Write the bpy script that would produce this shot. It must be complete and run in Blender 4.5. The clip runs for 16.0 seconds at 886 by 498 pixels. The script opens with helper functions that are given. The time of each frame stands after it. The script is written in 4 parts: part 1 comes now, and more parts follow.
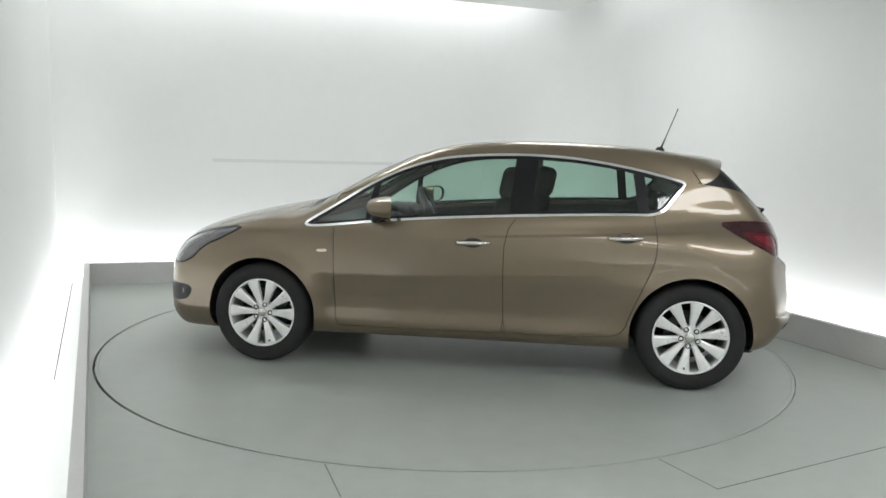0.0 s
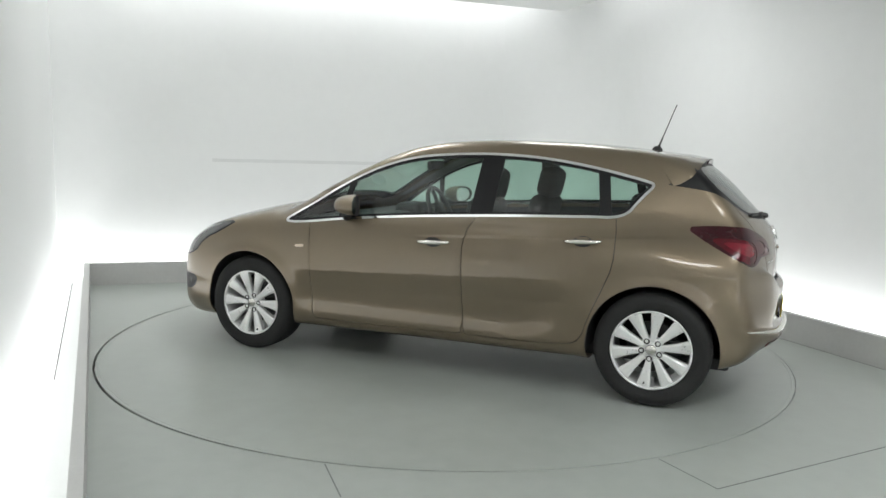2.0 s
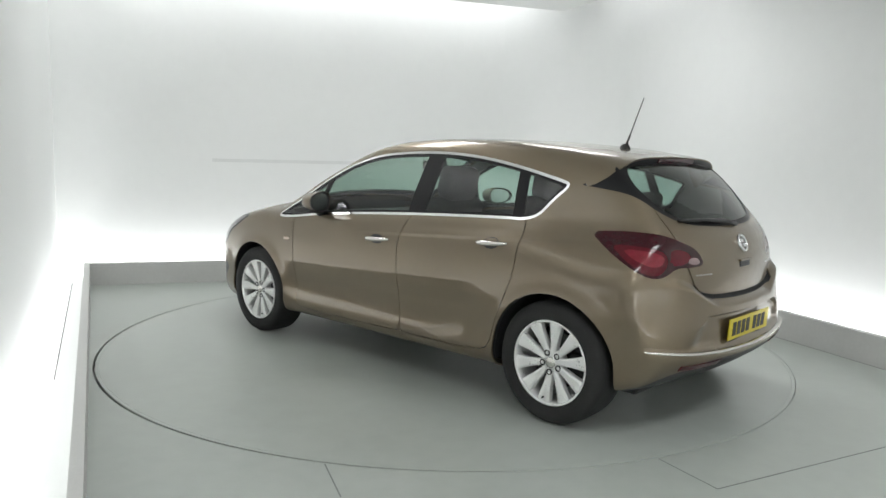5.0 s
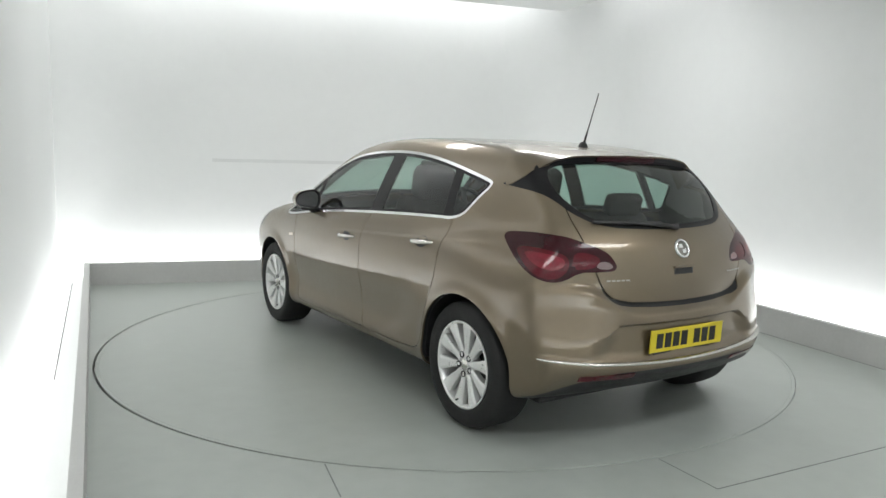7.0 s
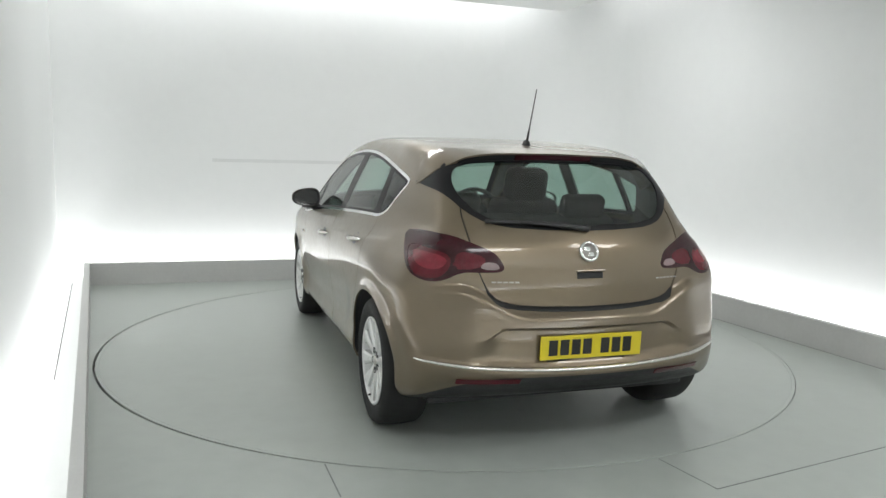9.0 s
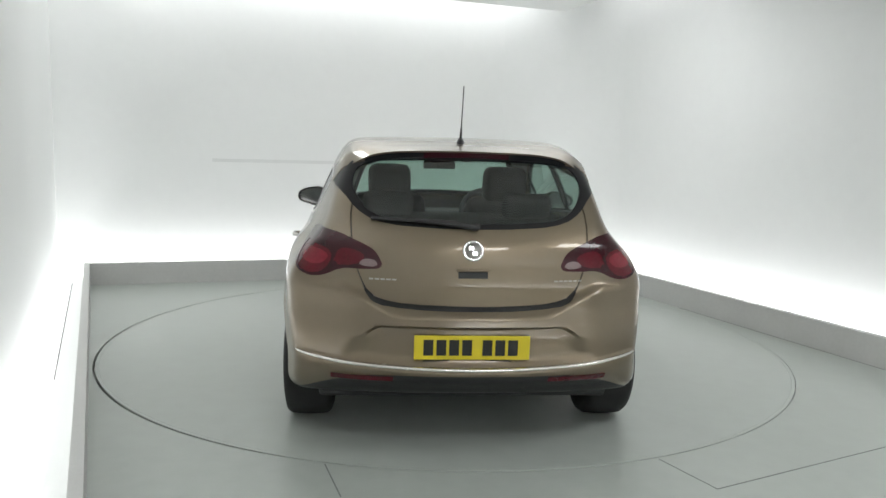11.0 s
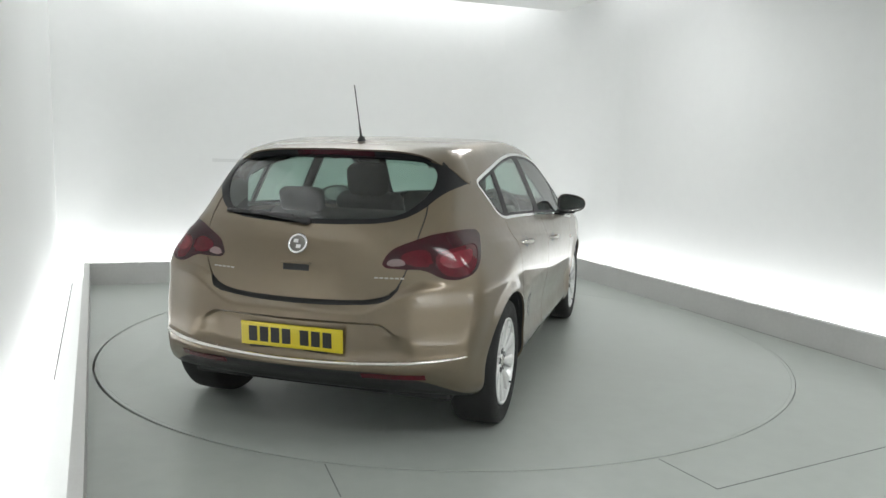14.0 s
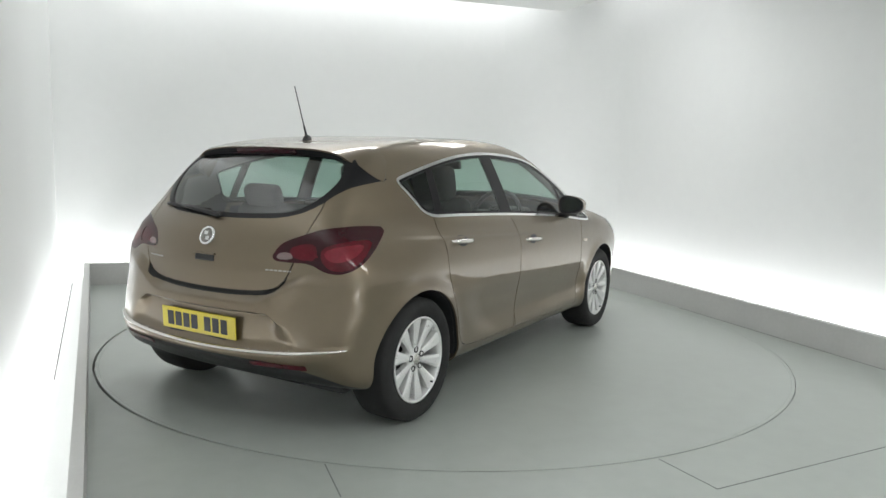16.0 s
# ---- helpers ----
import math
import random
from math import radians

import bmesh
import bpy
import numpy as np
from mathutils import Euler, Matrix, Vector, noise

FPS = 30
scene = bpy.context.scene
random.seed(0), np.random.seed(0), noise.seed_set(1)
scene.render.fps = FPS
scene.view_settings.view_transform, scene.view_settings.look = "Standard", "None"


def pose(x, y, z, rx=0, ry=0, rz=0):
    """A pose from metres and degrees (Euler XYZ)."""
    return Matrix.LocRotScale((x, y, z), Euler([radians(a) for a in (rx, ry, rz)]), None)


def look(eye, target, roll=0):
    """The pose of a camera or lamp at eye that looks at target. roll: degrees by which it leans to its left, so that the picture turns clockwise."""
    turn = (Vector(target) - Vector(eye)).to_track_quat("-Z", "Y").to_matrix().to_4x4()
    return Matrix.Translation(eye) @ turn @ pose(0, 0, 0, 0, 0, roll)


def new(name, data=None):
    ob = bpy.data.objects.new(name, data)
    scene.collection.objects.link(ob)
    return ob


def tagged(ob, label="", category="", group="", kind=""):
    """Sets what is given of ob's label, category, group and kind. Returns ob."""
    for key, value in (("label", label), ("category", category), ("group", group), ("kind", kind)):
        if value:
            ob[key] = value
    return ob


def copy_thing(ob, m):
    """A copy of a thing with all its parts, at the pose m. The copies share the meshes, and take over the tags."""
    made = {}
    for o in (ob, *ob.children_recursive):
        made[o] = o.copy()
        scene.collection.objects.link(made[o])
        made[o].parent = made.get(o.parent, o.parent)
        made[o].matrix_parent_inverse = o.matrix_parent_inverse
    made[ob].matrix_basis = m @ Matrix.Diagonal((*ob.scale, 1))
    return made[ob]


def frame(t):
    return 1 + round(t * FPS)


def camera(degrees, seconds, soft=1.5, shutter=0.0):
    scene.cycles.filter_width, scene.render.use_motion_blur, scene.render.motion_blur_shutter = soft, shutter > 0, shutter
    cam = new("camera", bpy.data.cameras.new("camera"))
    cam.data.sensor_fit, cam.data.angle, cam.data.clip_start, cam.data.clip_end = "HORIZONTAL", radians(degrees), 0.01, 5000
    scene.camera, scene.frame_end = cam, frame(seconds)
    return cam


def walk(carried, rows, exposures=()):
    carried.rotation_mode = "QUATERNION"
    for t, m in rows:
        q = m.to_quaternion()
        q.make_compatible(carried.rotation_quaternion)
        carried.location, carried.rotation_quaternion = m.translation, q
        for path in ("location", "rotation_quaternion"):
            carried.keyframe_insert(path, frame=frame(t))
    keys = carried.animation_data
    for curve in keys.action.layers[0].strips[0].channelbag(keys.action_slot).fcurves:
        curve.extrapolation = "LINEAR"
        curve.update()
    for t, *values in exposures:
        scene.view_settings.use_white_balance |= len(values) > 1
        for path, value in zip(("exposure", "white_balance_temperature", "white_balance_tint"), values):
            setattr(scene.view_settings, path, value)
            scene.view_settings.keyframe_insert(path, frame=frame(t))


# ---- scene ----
cam = camera(61.32, 16.0, soft=1.5)
EYE = (0.0, -5.528, 1.374)
AIM = (-0.00602, -4.53598, 1.24806)
walk(cam, [(0.0, look(EYE, AIM, 1.48)), (16.0, look(EYE, AIM, 1.48))], exposures=[(0.0, 0.12), (16.0, 0.12)])

# ---------------------------------------------------------------- plan of the booth
# inner faces of the low kerb, going round from the far left corner
KERB = [(-3.519, 1.722), (1.36, 3.42), (5.05, -5.63), (0.59, -6.92)]
KERB_H = 0.215
WALL_H = 3.35
RAFT_Z = 3.0


def offset_poly(poly, d):
    """The clockwise polygon moved outwards by d."""
    out = []
    n = len(poly)
    for i in range(n):
        a, b, c = (Vector((*poly[(i + k) % n], 0)) for k in (-1, 0, 1))
        e1, e2 = (b - a).normalized(), (c - b).normalized()
        n1, n2 = Vector((-e1.y, e1.x, 0)), Vector((-e2.y, e2.x, 0))
        m = (n1 + n2) / (1 + n1.dot(n2))
        out.append((b.x + m.x * d, b.y + m.y * d))
    return out


# ---------------------------------------------------------------- world and lights
world = bpy.data.worlds.new("world")
scene.world = world
world.use_nodes = True
world.node_tree.nodes["Background"].inputs[0].default_value = (0.9, 0.95, 1.0, 1)
world.node_tree.nodes["Background"].inputs[1].default_value = 0.02


def strip_lamp(name, a, b, z, aim, size, watts):
    """A long light strip between two plan points, shining towards aim (an offset in space)."""
    lamp = bpy.data.lights.new(name, "AREA")
    lamp.shape, lamp.size, lamp.size_y = "RECTANGLE", (Vector(b) - Vector(a)).length, size
    lamp.energy, lamp.color = watts, (0.985, 1.0, 1.01)
    ob = new(name, lamp)
    along = Vector((b[0] - a[0], b[1] - a[1], 0)).normalized()
    down = Vector(aim).normalized()
    side = down.cross(along).normalized()
    m = Matrix((along, -side, -down)).transposed().to_4x4()
    m.translation = ((a[0] + b[0]) / 2, (a[1] + b[1]) / 2, z)
    ob.matrix_world = m
    return ob


TROUGH = offset_poly(KERB, 0.11)
COVE = offset_poly(KERB, -0.14)
for i in range(4):
    a, b = TROUGH[i - 1], TROUGH[i]
    e = (Vector((*b, 0)) - Vector((*a, 0))).normalized()
    out = Vector((-e.y, e.x, 0))
    # the strips of the side walls end before the front of the booth
    if i == 0:
        a = tuple(Vector(b) - Vector(e[:2]) * 6.0)
    if i == 2:
        b = tuple(Vector(a) + Vector(e[:2]) * 5.2)
    strip_lamp("trough_light", a, b, 0.06, out * 0.6 + Vector((0, 0, 0.8)), 0.10, 3.4 * (1, 1, 1, 3.2)[i] * (Vector(b) - Vector(a)).length)
    a, b = COVE[i - 1], COVE[i]
    if i == 0:
        a = tuple(Vector(b) - Vector(e[:2]) * 6.0)
    if i == 1:
        b = tuple(Vector(b) - Vector(e[:2]) * 0.28)
    if i == 2:
        a = tuple(Vector(a) + Vector(e[:2]) * 0.35)
        b = tuple(Vector(a) + Vector(e[:2]) * 2.0)
    strip_lamp("cove_light", a, b, RAFT_Z + 0.14, out * 0.9 + Vector((0, 0, -0.25)), 0.10, (3.1, 2.5, 1.3, 5.0)[i] * (Vector(b) - Vector(a)).length)
# fill lamps added out of view below the raft, to brighten the booth
FILL_PANELS = ((-0.9, 0.3), (1.0, 0.9), (0.9, -4.5), (2.7, -3.1))
for cx, cy in FILL_PANELS:
    lamp = bpy.data.lights.new("fill_panel_lamp", "AREA")
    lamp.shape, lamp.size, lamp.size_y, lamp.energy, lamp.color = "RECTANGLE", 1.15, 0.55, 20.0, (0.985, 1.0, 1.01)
    new("fill_panel_lamp", lamp).matrix_world = pose(cx, cy, RAFT_Z - 0.034, 0, 0, 20)


# ---------------------------------------------------------------- materials
def mat(name, color, rough=0.5, metal=0.0, coat=0.0, spread=0.06, scale=8.0, bump=0.0, bump_scale=60.0, **extra):
    m = bpy.data.materials.new(name)
    m.use_nodes = True
    nt = m.node_tree
    b = nt.nodes["Principled BSDF"]
    b.inputs["Base Color"].default_value = (*color, 1)
    b.inputs["Roughness"].default_value = rough
    b.inputs["Metallic"].default_value = metal
    b.inputs["Coat Weight"].default_value = coat
    b.inputs["Coat Roughness"].default_value = 0.065
    for k, v in extra.items():
        b.inputs[k.replace("_", " ")].default_value = v
    tc = nt.nodes.new("ShaderNodeTexCoord")
    if spread:
        n1, n2 = nt.nodes.new("ShaderNodeTexNoise"), nt.nodes.new("ShaderNodeTexNoise")
        for n, sc in ((n1, scale), (n2, scale * 9)):
            n.inputs["Scale"].default_value, n.inputs["Detail"].default_value = sc, 4
            nt.links.new(tc.outputs["Object"], n.inputs["Vector"])
        add = nt.nodes.new("ShaderNodeMath")
        add.operation = "ADD"
        nt.links.new(n1.outputs[0], add.inputs[0])
        nt.links.new(n2.outputs[0], add.inputs[1])
        ramp = nt.nodes.new("ShaderNodeMapRange")
        ramp.inputs[1].default_value, ramp.inputs[2].default_value = 0.6, 1.4
        ramp.inputs[3].default_value, ramp.inputs[4].default_value = 1 - spread, 1 + spread
        nt.links.new(add.outputs[0], ramp.inputs[0])
        mul = nt.nodes.new("ShaderNodeVectorMath")
        mul.operation = "SCALE"
        mul.inputs[0].default_value = color
        nt.links.new(ramp.outputs[0], mul.inputs["Scale"])
        nt.links.new(mul.outputs[0], b.inputs["Base Color"])
        r2 = nt.nodes.new("ShaderNodeMapRange")
        r2.inputs[1].default_value, r2.inputs[2].default_value = 0.6, 1.4
        r2.inputs[3].default_value, r2.inputs[4].default_value = max(rough * 0.85, 0.01), min(rough * 1.15, 1)
        nt.links.new(add.outputs[0], r2.inputs[0])
        nt.links.new(r2.outputs[0], b.inputs["Roughness"])
    if bump:
        n3, bp = nt.nodes.new("ShaderNodeTexNoise"), nt.nodes.new("ShaderNodeBump")
        n3.inputs["Scale"].default_value = bump_scale
        bp.inputs["Strength"].default_value, bp.inputs["Distance"].default_value = bump, 0.01
        nt.links.new(tc.outputs["Object"], n3.inputs["Vector"])
        nt.links.new(n3.outputs[0], bp.inputs["Height"])
        nt.links.new(bp.outputs[0], b.inputs["Normal"])
    return m


def glass_mat(name, color, gloss=0.03, base=0.065):
    """Tinted glass: a clear tinted sheet under a mirror-like skin."""
    m = bpy.data.materials.new(name)
    m.use_nodes = True
    nt = m.node_tree
    nt.nodes.clear()
    out = nt.nodes.new("ShaderNodeOutputMaterial")
    mix, tr, gl, fr, pw, ad = (nt.nodes.new("ShaderNode" + k) for k in ("MixShader", "BsdfTransparent", "BsdfGlossy", "LayerWeight", "Math", "Math"))
    tr.inputs[0].default_value = (*color, 1)
    gl.inputs["Roughness"].default_value = gloss
    fr.inputs[0].default_value = 0.5
    pw.operation, pw.inputs[1].default_value = "POWER", 4.0
    ad.operation, ad.inputs[1].default_value, ad.inputs[2].default_value = "MULTIPLY_ADD", 0.85, base
    nt.links.new(fr.outputs["Facing"], pw.inputs[0])
    nt.links.new(pw.outputs[0], ad.inputs[0])
    nt.links.new(ad.outputs[0], mix.inputs[0])
    nt.links.new(tr.outputs[0], mix.inputs[1])
    nt.links.new(gl.outputs[0], mix.inputs[2])
    nt.links.new(mix.outputs[0], out.inputs[0])
    return m


PAINT = mat("bronze_paint", (0.196, 0.154, 0.103), 0.37, 0.72, 0.85, spread=0.03, scale=3.0, Coat_Roughness=0.03)
WALL = mat("white_wall", (0.80, 0.81, 0.80), 0.6, spread=0.015, scale=1.2, bump=0.05)
KERB_M = mat("kerb_paint", (0.52, 0.52, 0.505), 0.55, spread=0.05, scale=4, bump=0.1)
FLOOR = mat("floor_paint", (0.40, 0.43, 0.40), 0.38, spread=0.08, scale=0.9, bump=0.03, bump_scale=90)
FLOOR_T = mat("turntable_paint", (0.40, 0.43, 0.40), 0.34, spread=0.08, scale=0.8, bump=0.03, bump_scale=90)
JOINT = mat("floor_joint", (0.22, 0.23, 0.22), 0.8, spread=0.2, scale=14)
PANELJ = mat("panel_joint", (0.70, 0.71, 0.70), 0.7, spread=0.05, scale=6)
GAP = mat("dark_gap", (0.02, 0.02, 0.02), 0.8, spread=0.1)
RUBBER = mat("tyre_rubber", (0.015, 0.015, 0.015), 0.75, spread=0.2, scale=20, bump=0.2, bump_scale=150)
PLASTIC = mat("black_plastic", (0.02, 0.02, 0.021), 0.5, spread=0.15, scale=15, bump=0.1, bump_scale=400)
GLOSSBLACK = mat("gloss_black", (0.010, 0.010, 0.011), 0.38, coat=0.0, Specular_IOR_Level=0.25, spread=0.05)
ALLOY = mat("silver_alloy", (0.84, 0.84, 0.83), 0.30, 0.35, 0.6, spread=0.04, scale=12)
DISC = mat("brake_steel", (0.06, 0.06, 0.06), 0.5, 0.6, spread=0.15, scale=25)
CHROME = mat("chrome", (0.82, 0.82, 0.82), 0.12, 1.0, spread=0.03)
SATIN = mat("satin_chrome", (0.72, 0.70, 0.66), 0.25, 1.0, spread=0.04)
BRIGHTRED = mat("brighter_red_lens", (0.19, 0.008, 0.020), 0.18, coat=0.3, spread=0.3, scale=30)
REDLAMP = mat("red_lens", (0.095, 0.003, 0.010), 0.16, coat=0.15, spread=0.25, scale=14, Specular_IOR_Level=0.35)
DARKRED = mat("dark_red_lens", (0.034, 0.003, 0.007), 0.14, coat=0.2, spread=0.15, scale=30, Specular_IOR_Level=0.35)
CLEARLAMP = mat("clear_lens", (0.34, 0.33, 0.33), 0.15, 0.4, coat=1.0, spread=0.08, scale=40)
REVERSE = mat("reversing_lens", (0.24, 0.17, 0.17), 0.18, 0.1, coat=0.6, spread=0.12, scale=40)
BADGE = mat("badge_metal", (0.40, 0.38, 0.35), 0.4, 0.7, spread=0.05)
EMBLEM = mat("emblem_grey", (0.24, 0.23, 0.21), 0.35, 0.8, spread=0.1, scale=40)
HEADLENS = mat("headlamp_lens", (0.16, 0.16, 0.165), 0.12, 0.3, coat=1.0, spread=0.15, scale=25)
FABRIC = mat("seat_fabric", (0.016, 0.016, 0.017), 0.9, spread=0.25, scale=40, bump=0.3, bump_scale=300)
TRIMGREY = mat("interior_plastic", (0.05, 0.05, 0.05), 0.7, spread=0.1, scale=20)
LINING = mat("roof_lining", (0.30, 0.30, 0.28), 0.9, spread=0.06, scale=10)
YELLOW = mat("plate_yellow", (0.63, 0.51, 0.015), 0.35, coat=0.3, spread=0.03, scale=30)
BLACKINK = mat("plate_black", (0.012, 0.012, 0.012), 0.45, spread=0.0)
TINT = glass_mat("tinted_glass", (0.60, 0.74, 0.68))
TINTREAR = glass_mat("rear_tinted_glass", (0.48, 0.61, 0.57), base=0.10)
AMBER = mat("repeater_lens", (0.75, 0.62, 0.50), 0.2, coat=1.0, spread=0.03)


# ---------------------------------------------------------------- mesh helpers
def mesh_ob(name, verts, faces, material, smooth=True):
    me = bpy.data.meshes.new(name)
    me.from_pydata([tuple(map(float, v)) for v in verts], [], [tuple(map(int, f)) for f in faces])
    me.materials.append(material)
    me.polygons.foreach_set("use_smooth", [smooth] * len(me.polygons))
    me.update()
    return new(name, me)


def part(name, bm, material, parent=None, label="", smooth=False, recalc=True):
    if recalc:
        bmesh.ops.recalc_face_normals(bm, faces=bm.faces[:])
    me = bpy.data.meshes.new(name)
    bm.to_mesh(me)
    bm.free()
    me.materials.append(material)
    if smooth:
        me.polygons.foreach_set("use_smooth", [True] * len(me.polygons))
    ob = new(name, me)
    if parent:
        ob.parent = parent
    if label:
        ob["label"] = label
    return ob


def prism(poly, z0, z1, bm=None):
    """A closed prism over a plan polygon."""
    bm = bm or bmesh.new()
    lo = [bm.verts.new((x, y, z0)) for x, y in poly]
    hi = [bm.verts.new((x, y, z1)) for x, y in poly]
    n = len(poly)
    bm.faces.new(lo[::-1])
    bm.faces.new(hi)
    for i in range(n):
        bm.faces.new((lo[i], lo[(i + 1) % n], hi[(i + 1) % n], hi[i]))
    return bm


def box(x0, x1, y0, y1, z0, z1, bevel=0.0, m=None, bm=None, seg=2):
    own = bmesh.new()
    bmesh.ops.create_cube(own, size=1, matrix=Matrix.Translation(((x0 + x1) / 2, (y0 + y1) / 2, (z0 + z1) / 2)) @ Matrix.Diagonal((x1 - x0, y1 - y0, z1 - z0, 1)))
    if bevel:
        bmesh.ops.bevel(own, geom=own.edges[:], offset=bevel, segments=seg, affect="EDGES", profile=0.5)
    if m is not None:
        bmesh.ops.transform(own, matrix=m, verts=own.verts[:])
    if bm is None:
        return own
    me = bpy.data.meshes.new("tmp")
    own.to_mesh(me)
    own.free()
    bm.from_mesh(me)
    bpy.data.meshes.remove(me)
    return bm


def lathe(profile, n, closed=False, bm=None, axis="y"):
    """Turn a profile of (radius, along) round an axis."""
    bm = bm or bmesh.new()
    rings = []
    for r, a in profile:
        ring = []
        for k in range(n):
            t = 2 * math.pi * k / n
            p = (r * math.cos(t), a, r * math.sin(t)) if axis == "y" else (r * math.cos(t), r * math.sin(t), a)
            ring.append(bm.verts.new(p))
        rings.append(ring)
    pairs = list(zip(rings, rings[1:])) + ([(rings[-1], rings[0])] if closed else [])
    for p, q in pairs:
        for k in range(n):
            bm.faces.new((p[k], p[(k + 1) % n], q[(k + 1) % n], q[k]))
    return bm


def tube(points, radius, n=8, bm=None, ends=True):
    """A round bar along points; radius may be a list."""
    bm = bm or bmesh.new()
    pts = [Vector(p) for p in points]
    rad = radius if isinstance(radius, (list, tuple)) else [radius] * len(pts)
    rings = []
    for i, p in enumerate(pts):
        d = (pts[min(i + 1, len(pts) - 1)] - pts[max(i - 1, 0)]).normalized()
        ref = Vector((0, 0, 1)) if abs(d.z) < 0.9 else Vector((1, 0, 0))
        s = d.cross(ref).normalized()
        q = d.cross(s)
        rings.append([bm.verts.new(p + rad[i] * (s * math.cos(2 * math.pi * k / n) + q * math.sin(2 * math.pi * k / n))) for k in range(n)])
    for a, b in zip(rings, rings[1:]):
        for k in range(n):
            bm.faces.new((a[k], a[(k + 1) % n], b[(k + 1) % n], b[k]))
    if ends:
        bm.faces.new(rings[0][::-1])
        bm.faces.new(rings[-1])
    return bm


# ---------------------------------------------------------------- the booth
OUT_KERB = offset_poly(KERB, 0.05)
WALL_IN = offset_poly(KERB, 0.29)
WALL_OUT = offset_poly(KERB, 0.41)
names = ["wall_left", "wall_back", "wall_right", "wall_front"]

bm = prism(offset_poly(KERB, 0.8), -0.12, -0.06)
tagged(part("floor_slab", bm, KERB_M), "grey concrete slab under the booth", "floor", kind="structure")


def kerb_floor():
    """The floor between the turntable and the kerb: one sheet with a round hole."""
    bm = bmesh.new()
    n = 192
    R = 2.4135
    # hole shifted so the joint looks darker at left and front, imitating uneven light
    ring = [Vector((R * math.cos(2 * math.pi * k / n) - 0.006, R * math.sin(2 * math.pi * k / n) - 0.003, 0)) for k in range(n)]
    poly = [Vector((*p, 0)) for p in KERB]
    rim = []
    for v in ring:
        d = v.normalized()
        best = 1e9
        for i in range(4):
            a, b = poly[i], poly[(i + 1) % 4]
            e = b - a
            den = d.x * e.y - d.y * e.x
            if abs(den) < 1e-9:
                continue
            t = (a.x * e.y - a.y * e.x) / den
            s = (a.x * d.y - a.y * d.x) / den
            if t > 0 and -1e-6 <= s <= 1 + 1e-6:
                best = min(best, t)
        rim.append(d * max(best, R + 0.002))
    for p in poly:
        k = min(range(n), key=lambda i: -ring[i].normalized().dot(p.normalized()))
        rim[k] = p.copy()
    va, vb = [bm.verts.new(v) for v in ring], [bm.verts.new(v) for v in rim]
    vc = [bm.verts.new((v.x, v.y, -0.03)) for v in ring]
    for k in range(n):
        j = (k + 1) % n
        bm.faces.new((va[k], vb[k], vb[j], va[j]))
        bm.faces.new((va[k], va[j], vc[j], vc[k]))
    return bm


floor = tagged(part("floor", kerb_floor(), FLOOR, recalc=False), "pale grey-green painted booth floor round the turntable", "floor", kind="structure")
# floor joints: narrow dark grooves
for a, b in (((-0.517, -2.374), (-0.401, -2.685)), ((1.004, -2.21), (1.167, -2.513)), ((1.167, -2.513), (2.185, -1.979)), ((2.185, -1.979), (3.06, -1.52))):
    d = Vector((b[0] - a[0], b[1] - a[1], 0))
    m = Matrix.Translation((*a, 0)) @ Matrix.Rotation(math.atan2(d.y, d.x), 4, "Z")
    ob = part("floor_joint", box(0, d.length, -0.003, 0.003, -0.02, 0.0012, m=m), JOINT, floor)

# joint at the foot of the kerb
d = Vector((KERB[2][0] - KERB[1][0], KERB[2][1] - KERB[1][1], 0))
m = Matrix.Translation((*KERB[1], 0)) @ Matrix.Rotation(math.atan2(d.y, d.x), 4, "Z")
part("floor_joint", box(2.2, d.length, -0.010, -0.003, -0.02, 0.0012, m=m), JOINT, floor)

for i, nm in enumerate(names):
    j, k = (i - 1) % 4, i
    bm = prism([KERB[j], OUT_KERB[j], OUT_KERB[k], KERB[k]][::-1], -0.06, KERB_H)
    tagged(part("kerb_" + nm[5:], bm, KERB_M), "low grey painted kerb panel along the booth wall", "kerb", kind="structure")
    bm = prism([WALL_IN[j], WALL_OUT[j], WALL_OUT[k], WALL_IN[k]][::-1], -0.06, WALL_H)
    tagged(part(nm, bm, WALL), "plain matt white photo booth wall", "wall", kind="structure")
    bm = prism([OUT_KERB[j], WALL_IN[j], WALL_IN[k], OUT_KERB[k]][::-1], -0.06, 0.02)
    tagged(part("trough_" + nm[5:], bm, WALL), "white light trough between kerb and wall", "light trough", kind="structure")
# the far corner of the booth is rounded
c0 = Vector((*WALL_IN[1], 0))
e1 = (Vector((*WALL_IN[0], 0)) - c0).normalized()
e2 = (Vector((*WALL_IN[2], 0)) - c0).normalized()
bm = bmesh.new()
ring = []
for k in range(17):
    t = k / 16
    p = c0 + e1 * 1.1 * (1 - t) ** 2 + e2 * 1.1 * t ** 2 - (e1 + e2) * 0.004
    ring.append(p)
ring += [c0 + e2 * 1.1 - e1 * 0.06, c0 - (e1 + e2) * 0.06, c0 + e1 * 1.1 - e2 * 0.06]
prism([(p.x, p.y) for p in ring], 0.022, WALL_H - 0.002, bm)
corner = part("wall_corner", bm, WALL)
tagged(corner, "rounded white corner between two booth walls", "wall", kind="structure")
for pl in corner.data.polygons:
    pl.use_smooth = abs(pl.normal.z) < 0.5
corner.data.set_sharp_from_angle(angle=0.5)
